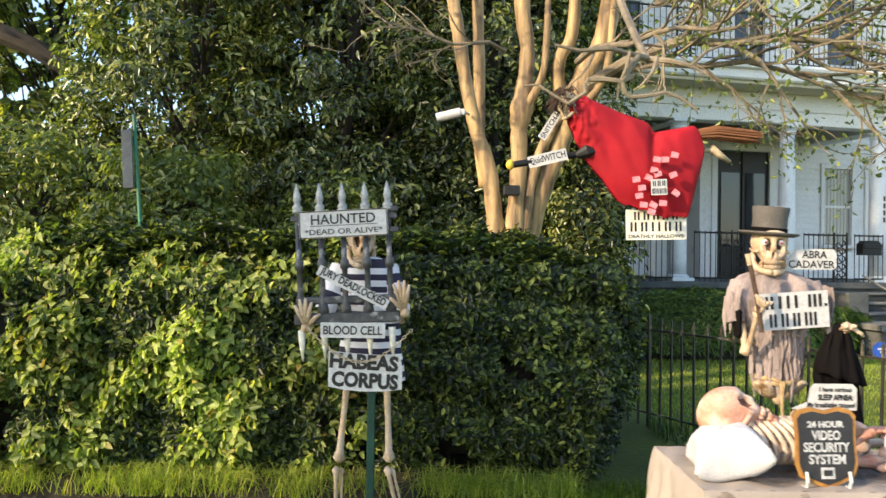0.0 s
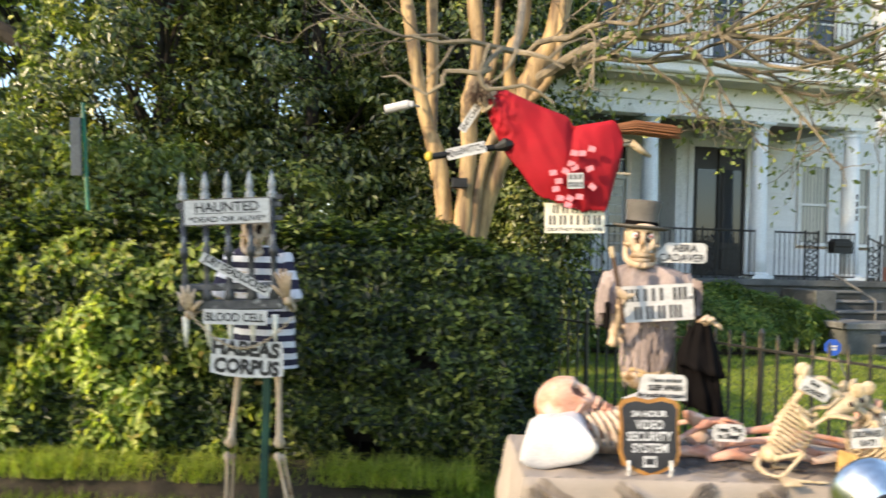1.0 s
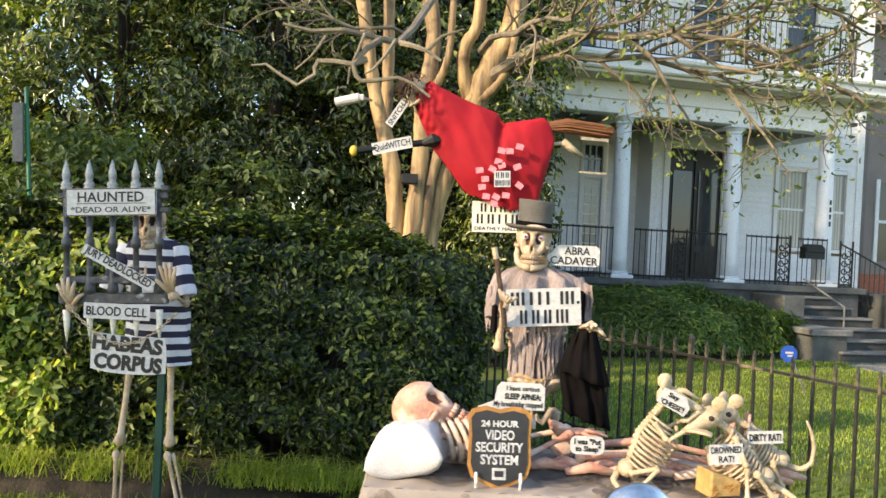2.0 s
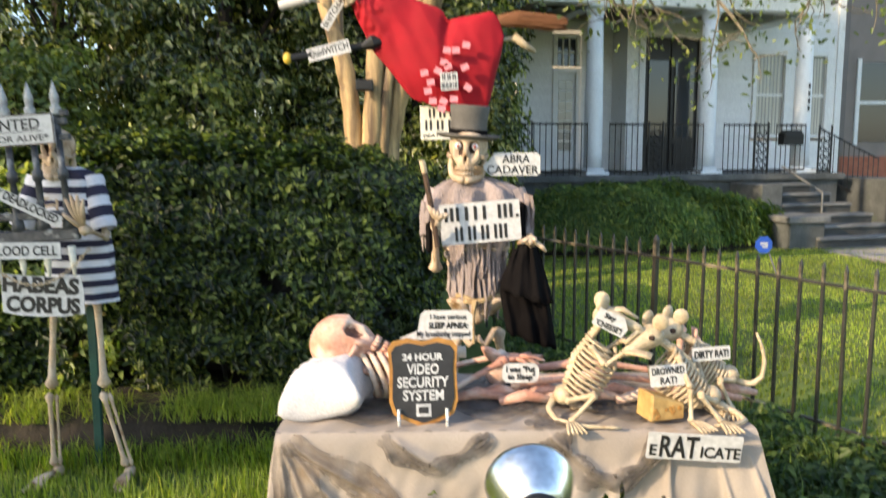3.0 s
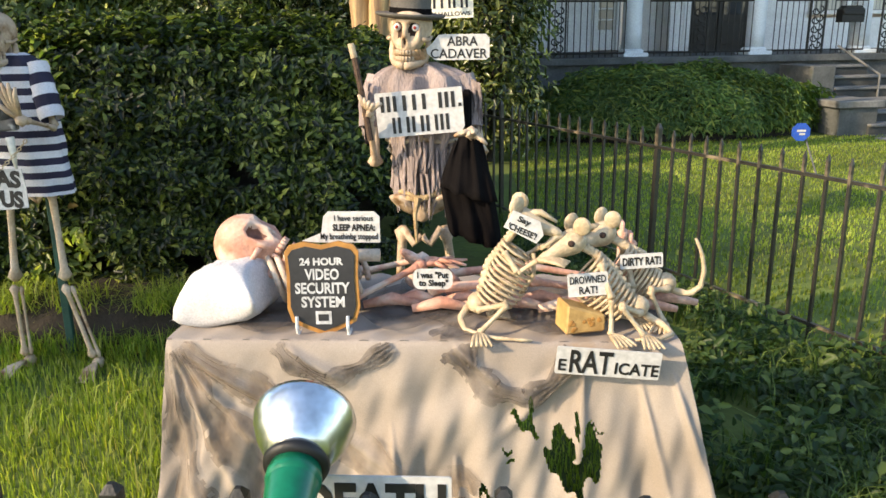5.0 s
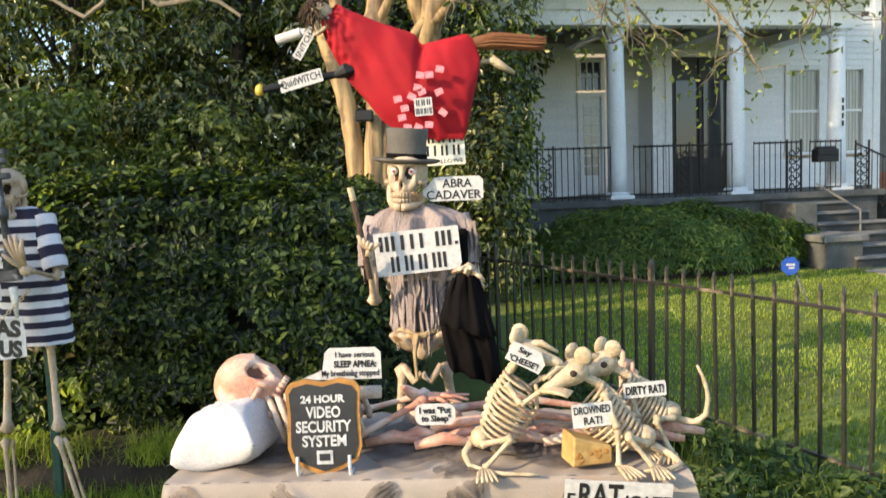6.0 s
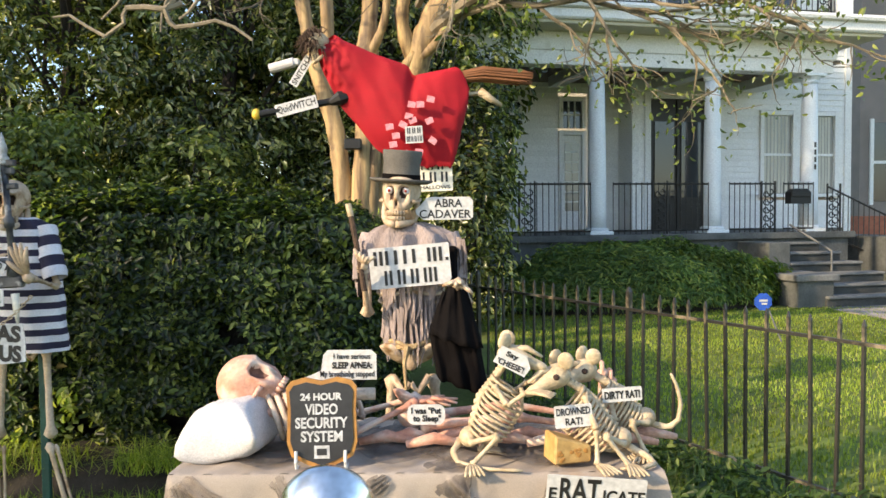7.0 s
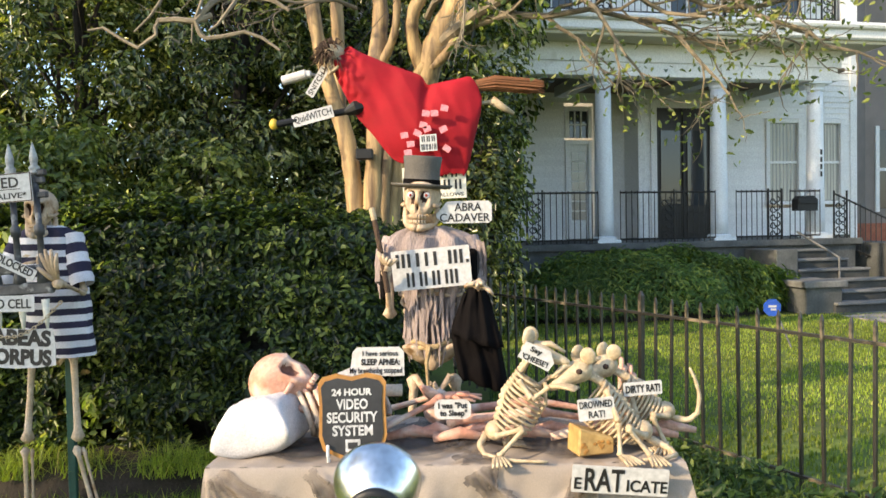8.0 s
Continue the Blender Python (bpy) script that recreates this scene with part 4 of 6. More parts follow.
part("side_wall", boxed(4.95, 5.75, -1.6, 1.9, 0, 1.0, .012), STONE, st)
part("handrail", add_tube(bmesh.new(), [(3.35, -.45, 1.22), (3.5, -1.3, .80), (3.5, -1.3, 0.25)], .018, 6), TREAD, st)
part("path", boxed(2.6, 12, -4.6, -2.47, 0, .02), PATH, thing("path", "pale pinkish garden path by the steps", "path", HM, kind="structure"))
sh = thing("shrub", "broad dark green spreading shrub before the porch", "bush", HM, kind="stuff")
k = 30000
rs = np.random.default_rng(44)
d = unit(rs.normal(0, 1, (k, 3))); d[:, 2] = np.abs(d[:, 2])
c = d * [2.45, .85, .86] * (1 + .12 * np.sin(d[:, :1] * 9) * np.sin(d[:, 1:2] * 7 + 2)) * rs.uniform(.82, 1.02, (k, 1)) + [0.05, -1.45, .14]
part("leaves", leaf_mesh("leaves", c, d + [0, -.2, .5], .10, .024, SHRUB_LEAF, rs, .1), None, sh)
# Solid dark ball in place of the shade between the shrub's leaves.
part("core", add_ball(bmesh.new(), (.05, -1.45, .1), (2.1, .65, .66), 3), BARK_DARK, sh, "solid dark fill for the shaded inside of the shrub")
ys = thing("yard_sign", "small round blue yard sign on a thin stake", "sign", pose(5.0, 8.9, 0))
part("plate", add_outline(bmesh.new(), [(.10 * math.cos(a), .46 + .10 * math.sin(a)) for a in (k * math.pi / 4 + .39 for k in range(8))], -.008, .008), BLUE, ys)
part("stake", add_tube(bmesh.new(), [(.22, .02, 0), (.05, .02, .42)], .01, 6), TREAD, ys)
bars(ys, [(0, .475, .09, .022), (0.01, .44, .06, .02)], WHITE_SIGN, -.012)
nh = thing("neighbour_house", "taupe wooden house with a brick base next door", "house", pose(12.6, 21.5, 0))
part("wall", boxed(0, 9, 0, 8, 1.3, 8), TAUPE, nh)
part("brick_base", boxed(-.05, 9.05, -.06, 8, 0, 1.3), BRICK, nh)
nw = part("window", boxed(.35, 2.2, -.03, -.002, 1.7, 3.8), GLASS, nh)
part("frame", add_box(boxed(.25, .35, -.06, -.001, 1.6, 3.9), .35, 2.2, -.06, -.031, 2.7, 2.78), PAINT, nw)
part("roof", boxed(-.5, 9.5, -.5, 8.5, 8, 8.3), TAUPE, nh)

# ---- fences ----
def fence(name, label, a, b, gap, height, w, rail_z, posts=(), cap=.03, phase=0.0, metal=IRON):
    a, b = Vector((*a, 0)), Vector((*b, 0))
    L = (b - a).length
    t = thing(name, label, "fence", Matrix.Translation(a) @ Matrix.Rotation(math.atan2(b.y - a.y, b.x - a.x), 4, 'Z'))
    def picket(w, h):
        bm = boxed(-w / 2, w / 2, -w / 2, w / 2, 0, h - cap)
        top = [v for v in bm.verts if v.co.z > h / 2]
        r = bmesh.ops.extrude_face_region(bm, geom=[f for f in bm.faces if all(v in top for v in f.verts)])
        for v in r["geom"]:
            if isinstance(v, bmesh.types.BMVert):
                v.co = Vector((v.co.x * .35, v.co.y * .35, h))
        return mesh_of(bm, "picket", metal)
    pm, qm = picket(w, height), picket(w * 1.9, height + .03)
    for i in range(int(L / gap) + 1):
        part("post" if i in posts else "picket", qm if i in posts else pm, None, t, at=pose(phase + i * gap, random.uniform(-.003, .003), 0, random.uniform(-.8, .8), random.uniform(-.6, .6)))
    for z in rail_z:
        part("rail", boxed(0, L, -.012, .012, z - .008, z + .008), metal, t)
fence("iron_fence", "low black iron picket fence across the lawn", (1.50, 7.40), (4.78, 1.42), .13, .955, .0155, (.845, .12), (5, 19, 33), metal=IRON_SUNLIT)
fence("iron_fence", "black iron picket fence along the pavement", (-3.32, 1.44), (4.78, 1.44), .1775, .945, .024, (.78, .12), (), .012, .01)

# ---- bones ----
def add_bone(bm, a, b, r, knob=1.7, mi=0):
    a, b = Vector(a), Vector(b)
    add_tube(bm, [a, a.lerp(b, .05), a.lerp(b, .14), a.lerp(b, .5), a.lerp(b, .86), a.lerp(b, .95), b], [r * .7, r * knob, r * 1.05, r * .85, r * 1.05, r * knob, r * .7], 8, mi)


def add_skull(bm, m, size=1.0, mi=0, dark=1, jaw=0.0):
    """A skull that faces -y: long cranium, brow, deep sockets, nose hole, cheekbones, hollow temples, jaw with teeth."""
    s = size
    g = bmesh.ops.create_icosphere(bm, subdivisions=5, radius=1)
    bell = lambda d, c, w: math.exp(-(d.angle(Vector(c)) / w) ** 2)
    pits = [(Vector((sx * .39, -.90, -.08)).normalized(), .29, .32) for sx in (-1, 1)] + [(Vector((0, -.88, -.36)).normalized(), .115, .26)]
    deep = {}
    for v in g["verts"]:
        d = v.co.normalized()
        ax = Vector((abs(d.x), d.y, d.z))
        f = min(1.0, max(0.0, -d.y) * max(0.0, -d.z - .10) * 3.4)
        r = Vector((d.x * .071 * (1 - .26 * f), d.y * .094 - .006 * f, d.z * .080 - .042 * f))
        if d.z < -.25 and d.y > -.25:
            r.z += .030 * (-d.z - .25) * min(1, (d.y + .25) * 2)
        r.x *= 1 - .11 * bell(ax, (.85, -.50, -.02), .30) - .16 * bell(ax, (.62, -.50, -.70), .26)
        cheek = bell(ax, (.64, -.70, -.36), .17)
        r += Vector((math.copysign(.010, d.x) * cheek, -.006 * cheek, 0))
        r.y -= .006 * bell(ax, (.34, -.92, .17), .19) + .008 * bell(d, (0, -.93, -.22), .10)
        k = 0.0
        for c, w, dep in pits:
            a = d.angle(c)
            k = max(k, dep * max(0.0, 1 - (a / w) ** 3)) if a < w else k
        r *= 1 - k
        deep[v] = k
        v.co = m @ (r * s)
    for f in {f for v in g["verts"] for f in v.link_faces}:
        f.material_index = dark if min(deep[v] for v in f.verts) > .07 else mi
    for sx in (-1, 1):
        add_tube(bm, [m @ (Vector(p) * s) for p in ((sx * .060, .004, -.050), (sx * .060, .004, -.085 - jaw * .6), (sx * .052, -.016, -.112 - jaw), (sx * .036, -.056, -.128 - jaw), (sx * .016, -.080, -.134 - jaw), (0, -.084, -.134 - jaw))], [.010 * s, .014 * s, .015 * s, .014 * s, .015 * s, .016 * s], 10, mi)
        add_tube(bm, [m @ (Vector(p) * s) for p in ((sx * .052, -.064, -.046), (sx * .069, -.030, -.046), (sx * .070, .008, -.034))], [.009 * s, .007 * s, .006 * s], 7, mi)
    for row, z in ((0, -.094), (1, -.112 - jaw)):
        for k in range(-4, 5):
            y = -.096 + k * k * .0022
            add_box(bm, *(q * s for q in (k * .0088 - .0039, k * .0088 + .0039, y, y + .013, z - .009, z + .009)), mi=mi, m=m)


def facing(at, face, up):
    """A placing whose -y is the face and whose z is the crown."""
    y = -Vector(face).normalized()
    x = y.cross(Vector(up)).normalized()
    z = x.cross(y)
    return Matrix.Translation(at) @ Matrix((x, y, z)).transposed().to_4x4()


def add_hand(bm, wrist, tips, r=.006, mi=0):
    """Finger bones from a wrist through knuckles to the tips."""
    w = Vector(wrist)
    for t in tips:
        t = Vector(t)
        k1, k2 = w.lerp(t, .45), w.lerp(t, .75)
        bow = Vector((0, -.012, .006))
        add_tube(bm, [w, k1 + bow, k2 + bow * .9, t], [r * .9, r * 1.25, r, r * .6], 6, mi)
    add_ball(bm, w, r * 3, 1, mi)


def add_ribs(bm, m, n=8, w=.13, d=.09, h=.26, r=.008, mi=0):
    add_tube(bm, [m @ Vector((0, d * .8, z)) for z in (-h * .75, -h * .3, 0, h * .3, h * .6)], r * 2, 7, mi)
    add_tube(bm, [m @ Vector((0, -d, z)) for z in (-h * .25, 0, h * .3)], r * 1.6, 6, mi)
    for k in range(n):
        z = h * (.42 - .95 * k / n)
        f = .72 + .28 * math.sin(math.pi * (k + 1) / (n + 1))
        for sx in (-1, 1):
            end = -1 if k < n - 2 else -.55
            add_tube(bm, [m @ Vector((sx * w * f * math.sin(a), d * (-math.cos(a) if end == -1 or a > .9 else -.4), z - .05 * math.sin(a) * .6 - .025 * math.cos(a))) for a in (3.05 - j * (3.0 if end == -1 else 2.2) / 7 for j in range(8))], r, 5, mi)


def add_pelvis(bm, m, s=1.0, mi=0):
    for sx in (-1, 1):
        add_tube(bm, [m @ Vector((sx * x * s, y * s, z * s)) for x, y, z in ((.020, .02, -.01), (.050, .015, .015), (.075, .005, .045), (.092, -.01, .062), (.098, -.018, .060))], [.018 * s, .036 * s, .044 * s, .034 * s, .012 * s], 12, mi, .35)
        add_tube(bm, [m @ Vector(q) for q in ((sx * .07 * s, -.01, -.05 * s), (sx * .03 * s, -.02, -.11 * s), (0, -.02, -.08 * s))], .014 * s, 6, mi)
    add_ball(bm, (0, .02, .01), (.035 * s, .02, .05 * s), 2, mi, m)


def add_cloth_loft(bm, rings, seg=36, wr=.006, seed=0, mi=None, ragged=0.0):
    """Worn cloth: rings of (x, y, z, half width, half depth) with folds."""
    r = random.Random(seed)
    ph = [r.uniform(0, 6.28) for _ in range(4)]
    prev = None
    for i, (x, y, z, w, d) in enumerate(rings):
        cur = []
        for k in range(seg):
            a = 2 * math.pi * k / seg
            f = wr * (math.sin(a * 7 + ph[0] + z * 9) + .7 * math.sin(a * 12 + ph[1] - z * 14) + .5 * math.sin(z * 40 + a * 3 + ph[2]))
            low = r.uniform(-ragged, ragged * .2) if i == len(rings) - 1 else 0
            cur.append(bm.verts.new((x + (w + f) * math.cos(a), y + (d + f) * math.sin(a), z + low)))
        if prev:
            for k in range(seg):
                q = bm.faces.new((prev[k], prev[(k + 1) % seg], cur[(k + 1) % seg], cur[k]))
                q.material_index = mi(i) if mi else 0
        prev = cur
    return bm


def sign(name, label, at, w, h, lines, m=WHITE_SIGN, round_=.004, outline=None, t=.003):
    """A printed board that faces -y, with its lettering: (text, size, x, z, width, bold)."""
    s = thing(name, label, "sign", at)
    part("board", add_outline(bmesh.new(), outline or rounded(w, h, round_), -t / 2, t / 2), m, s)
    for text, size, x, z, width, bold in lines:
        put_text(text, size, s, x, z, -t / 2 - .0012, width, bold)
    return s


# ---- prisoner skeleton behind the toy gate ----
pr = bmesh.new()
add_skull(pr, pose(-.405, 3.87, 1.545, 0, 0, 8) , 1.0)
add_tube(pr, [(-.40, 3.90, 1.50), (-.39, 3.92, 1.35), (-.38, 3.92, 1.0)], .022, 8)
add_ribs(pr, pose(-.39, 3.90, 1.28), 7)
add_pelvis(pr, pose(-.37, 3.88, .92))
for a, k, f, toe in (((-.46, 3.86, .88), (-.50, 3.86, .44), (-.50, 3.86, .07), (-.56, 3.70, .02)), ((-.27, 3.86, .88), (-.25, 3.84, .45), (-.16, 3.84, .07), (-.15, 3.68, .02))):
    add_bone(pr, a, k, .017, 1.9)
    add_bone(pr, (k[0] - .012, k[1], k[2] - .02), (f[0] - .012, f[1], f[2]), .011, 2.0)
    add_bone(pr, (k[0] + .016, k[1] + .01, k[2] - .03), (f[0] + .012, f[1] + .01, f[2]), .007, 1.6)
    add_ball(pr, (f[0], f[1] + .01, f[2] - .03), (.026, .04, .03), 2)
    for j in range(5):
        add_tube(pr, [(f[0], f[1], f[2] - .02), ((f[0] + toe[0]) / 2 + (j - 2) * .011, (f[1] + toe[1]) / 2, .045), (toe[0] + (j - 2) * .017, toe[1] + abs(j - 1) * .008, .012)], [.009, .008, .006], 6)
add_bone(pr, (-.51, 3.88, 1.38), (-.58, 3.84, 1.14), .013)
add_bone(pr, (-.58, 3.84, 1.14), (-.61, 3.58, 1.14), .010)
add_hand(pr, (-.615, 3.545, 1.13), [(-.662, 3.50, 1.235), (-.640, 3.495, 1.262), (-.612, 3.495, 1.266), (-.584, 3.50, 1.25), (-.548, 3.51, 1.195)], .0095)
add_bone(pr, (-.27, 3.88, 1.38), (-.20, 3.84, 1.14), .013)
add_bone(pr, (-.20, 3.84, 1.14), (-.17, 3.58, 1.20), .010)
add_hand(pr, (-.172, 3.55, 1.205), [(-.222, 3.505, 1.335), (-.198, 3.50, 1.352), (-.172, 3.50, 1.352), (-.150, 3.505, 1.335), (-.238, 3.51, 1.275)], .0095)
thing("skeleton_figure", "tan plastic skeleton standing on the grass", "skeleton", bm=pr, mats=[BONE, SOCKET], smooth=True)
hz = [(1.455, .055, .055), (1.445, .09, .07), (1.425, .125, .085), (1.40, .145, .095)] + [(1.40 - .0150 * k, .145 + .0002 * k, .095 + .003 * math.sin(k * .7)) for k in range(1, 38)]
shirt = thing("striped_shirt", "black and white striped prisoner shirt on the skeleton", "shirt")
part("body", add_cloth_loft(bmesh.new(), [(-.39 + .0014 * i, 3.895, z, w, d) for i, (z, w, d) in enumerate(hz)], 40, .005, 4, lambda i: (i // 2) % 2), [STRIPE_W, STRIPE_N], shirt, smooth=True)
for sg, e in ((-1, (-.575, 3.84, 1.19)), (1, (-.205, 3.84, 1.18))):
    a0 = Vector((-.39 + sg * .115, 3.89, 1.405))
    slv = add_tube(bmesh.new(), [a0.lerp(Vector(e), k / 10) for k in range(11)], [.052 + .003 * math.sin(k * 2.3) for k in range(11)], 16, cap=False)
    for j, f in enumerate(slv.faces):
        f.material_index = ((j // 16) // 2) % 2
    part("sleeve", slv, [STRIPE_W, STRIPE_N], shirt, smooth=True)
thing("sign_post", "dark green metal stake driven into the grass", "post", bm=boxed(-.375, -.335, 3.98, 4.005, 0, 1.35, .004), mats=GREEN_STEEL)
gate = thing("toy_gate", "weathered grey plastic cemetery gate held by the skeleton", "gate", pose(-.372, 3.545, 0, 0, -3, 0))
for k in range(5):
    x = -.205 + k * .1025
    pb = bmesh.new()
    add_lathe(pb, [(.016, 1.20), (.026, 1.205), (.022, 1.24), (.014, 1.26), (.0125, 1.40), (.02, 1.405), (.021, 1.44), (.0125, 1.45), (.0125, 1.66)], 12)
    part("bar", pb, GATE, gate, at=pose(x, 0, 0), smooth=True)
    part("spear_tip", add_lathe(bmesh.new(), [(.014, 1.66), (.022, 1.664), (.023, 1.672), (.018, 1.676), (.022, 1.682), (.021, 1.692), (.013, 1.70), (.0175, 1.722), (.0165, 1.738), (.009, 1.768), (.002, 1.795)], 12), GATE_TIP, gate, "silvery worn spear tip", at=pose(x, 0, 0), smooth=True)
    part("bar_tip", add_lathe(bmesh.new(), [(.017, 1.13), (.013, 1.06), (.003, .99)], 8), CREAM_SIGN, gate, at=pose(x, 0, -.0), smooth=True)
part("cross_bar", boxed(-.235, .245, -.018, .018, 1.155, 1.205, .006), GATE, gate)
part("cross_bar", boxed(-.225, .235, -.012, .012, 1.245, 1.28, .006), GATE, gate)
part("cross_bar", boxed(-.235, .245, -.012, .012, 1.62, 1.65, .006), GATE, gate)
part("hinge", boxed(.21, .252, -.014, .014, 1.56, 1.585, .004), GATE, gate)
part("hinge", boxed(.21, .252, -.014, .014, 1.655, 1.68, .004), GATE, gate)
sg_ = sign("hanging_sign", "white sign on the gate", pose(-.45, 3.513, 1.604, 0, -3.7, 0), .40, .122, [("HAUNTED", .062, 0, .022, .29, .001), ("*DEAD OR ALIVE*", .034, 0, -.033, .35, .0004)])
part("line", boxed(-.15, .15, -.0035, -.0022, -.008, -.005), INK, sg_)
for x0, x1, z0, z1 in ((-.198, .198, .056, .060), (-.198, .198, -.060, -.056), (-.198, -.194, -.056, .056), (.194, .198, -.056, .056)):
    part("border", boxed(x0, x1, -.0032, -.002, z0, z1), HAIR, sg_)
sign("hanging_sign", "narrow white sign hung askew on the gate", pose(-.402, 3.505, 1.318, 0, 26.5, 0), .35, .048, [("JURY DEADLOCKED", .046, 0, 0, .325, .0014)])
sign("hanging_sign", "white sign under the gate bars", pose(-.40, 3.51, 1.125, 0, 0, 0), .29, .068, [("BLOOD CELL", .055, 0, 0, .265, .0012)])
sign("hanging_sign", "curved white sign at the skeleton's hips", pose(-.345, 3.52, .940, 0, 3, 0), .335, .165, [("HABEAS", .088, -.005, .042, .31, .0045), ("CORPUS", .088, .004, -.040, .30, .0045)], outline=[(-.168, .083), (-.06, .078), (.06, .078), (.155, .086), (.168, .02), (.172, -.070), (.09, -.084), (0, -.090), (-.09, -.088), (-.160, -.078)])
ch = bmesh.new()
for k in range(34):
    s = k / 33
    m = pose(-.61 + .47 * s, 3.50, 1.14 - .17 * math.sin(math.pi * (s * .92)) + .03 * s, 90 * (k % 2), 40 - 80 * s, 0)
    add_tube(ch, [m @ Vector((.010 * math.cos(a), .006 * math.sin(a), 0)) for a in (j * math.pi / 3 for j in range(7))], .0025, 4, cap=False)
thing("chain", "thin pale chain hung across the gate", "chain", bm=ch, mats=BONE_PALE)

# ---- magician skeleton ----
mg = bmesh.new()
add_skull(mg, pose(1.390, 3.33, 1.543, -2, 3, -9) @ Matrix.Diagonal((1.10, 1, 1, 1)), .95, 0, 1, .004)
for sx in (-1, 1):
    eye = pose(1.390, 3.33, 1.543, -2, 3, -9)
    add_ball(mg, eye @ Vector((sx * .0315, -.062, -.006)), .0135, 2, 4)
    add_ball(mg, eye @ Vector((sx * .0315, -.0730, -.007)), .0062, 2, 2)
add_tube(mg, [(1.39, 3.36, 1.45), (1.40, 3.37, 1.36), (1.42, 3.36, 1.0)], [.035, .03, .025], 8, 3)
add_ball(mg, (1.395, 3.32, 1.425), (.045, .045, .05), 2, 3)
for k in range(26):
    a = -2.9 + k * .105
    add_tube(mg, [(1.39 + .05 * math.cos(a), 3.31 + .055 * math.sin(a), 1.455 + .012 * math.sin(k * 2.7)), (1.395 + .047 * math.cos(a), 3.325 + .05 * math.sin(a), 1.425), (1.40 + .04 * math.cos(a), 3.34 + .04 * math.sin(a), 1.385)], [.008, .010, .004], 5, 3)
add_ribs(mg, pose(1.42, 3.34, 1.22), 7)
add_pelvis(mg, pose(1.42, 3.27, .895), 1.0, 0)
add_bone(mg, (1.35, 3.30, .84), (1.31, 3.32, .42), .017, 1.9)
add_bone(mg, (1.50, 3.30, .84), (1.57, 3.32, .42), .017, 1.9)
add_bone(mg, (1.31, 3.32, .42), (1.30, 3.33, .03), .012, 1.9)
add_bone(mg, (1.57, 3.32, .42), (1.58, 3.33, .03), .012, 1.9)
add_ball(mg, (1.30, 3.30, .02), (.03, .09, .02), 2)
add_ball(mg, (1.58, 3.30, .02), (.03, .09, .02), 2)
add_bone(mg, (1.26, 3.34, 1.35), (1.262, 3.24, 1.07), .015, 1.9)
add_bone(mg, (1.262, 3.24, 1.075), (1.262, 3.12, 1.26), .012, 1.8)
add_hand(mg, (1.262, 3.11, 1.27), [(1.235 + j * .018, 3.085, 1.33 - .01 * j) for j in range(4)] + [(1.31, 3.09, 1.30)], .008)
add_bone(mg, (1.60, 3.34, 1.35), (1.635, 3.27, 1.10), .015, 1.9)
add_bone(mg, (1.635, 3.27, 1.10), (1.60, 3.10, 1.20), .011, 1.8)
add_hand(mg, (1.60, 3.09, 1.205), [(1.545 + j * .022, 3.04, 1.20 + .008 * (j % 2)) for j in range(4)] + [(1.65, 3.06, 1.17)], .008)
thing("skeleton_figure", "tan plastic skeleton with red eyes behind the table", "skeleton", bm=mg, mats=[BONE, SOCKET, RED_EYE, SKIN, STRIPE_W], smooth=True)
rgs = [(1.405, 3.35, 1.42, .06, .055), (1.41, 3.35, 1.40, .12, .075), (1.42, 3.345, 1.375, .165, .09), (1.42, 3.34, 1.34, .175, .10)] + [(1.42, 3.335, 1.30 - .032 * k, .158 - .0092 * k, .10 - .003 * k) for k in range(11)]
tunic = thing("tattered_tunic", "ragged grey gauze tunic on the skeleton", "costume")
part("body", add_cloth_loft(bmesh.new(), rgs, 96, .011, 9, ragged=.08), GAUZE, tunic)
gz = bmesh.new()
rr = random.Random(12)
for k in range(70):
    a = rr.uniform(math.pi, 2 * math.pi)
    x, y, z = 1.42 + .105 * math.cos(a), 3.33 + .092 * math.sin(a), rr.uniform(1.04, 1.20)
    l = rr.uniform(.08, .2)
    add_tube(gz, [(x, y, z), (x + rr.uniform(-.01, .01), y - .006, z - l * .5), (x + rr.uniform(-.02, .02) - (x - 1.42) * .25, y, z - l)], [.006, .008, .002], 4, flat=.4, cap=False)
for sx in (-1, 1):
    for k in range(16):
        x, y, z = 1.42 + sx * rr.uniform(.17, .205), 3.31 + rr.uniform(-.05, .05), rr.uniform(1.30, 1.37)
        l = rr.uniform(.06, .2)
        add_tube(gz, [(x, y, z), (x + sx * .008, y, z - l * .5), (x + rr.uniform(-.01, .01), y, z - l)], [.008, .009, .002], 4, flat=.4, cap=False)
    part("sleeve", add_tube(bmesh.new(), [(1.42 + sx * .15, 3.34, 1.37), (1.42 + sx * .178, 3.32, 1.29), (1.42 + sx * .183, 3.29, 1.20)], [.04, .04, .036], 12, cap=False), GAUZE, tunic)
tagged(part("fringe", gz, GAUZE, tunic, "hanging torn threads"), kind="stuff")
thing("vest_scrap", "torn black cloth scrap beside the chest sign", "costume", bm=boxed(1.565, 1.60, 3.225, 3.30, 1.20, 1.33, .01), mats=BLACK_CLOTH)
thing("vest_scrap", "torn black cloth scrap under the sleeve", "costume", bm=boxed(1.225, 1.25, 3.25, 3.30, 1.14, 1.26, .01), mats=BLACK_CLOTH)
rp = bmesh.new()
for z, ph in ((.985, 0), (.965, 1.2)):
    add_tube(rp, [(1.42 + .092 * math.cos(a), 3.325 + .092 * math.sin(a), z - .02 * abs(math.sin(a + ph)) + .008 * math.sin(a * 5)) for a in (j * .33 for j in range(20))], .009, 7)
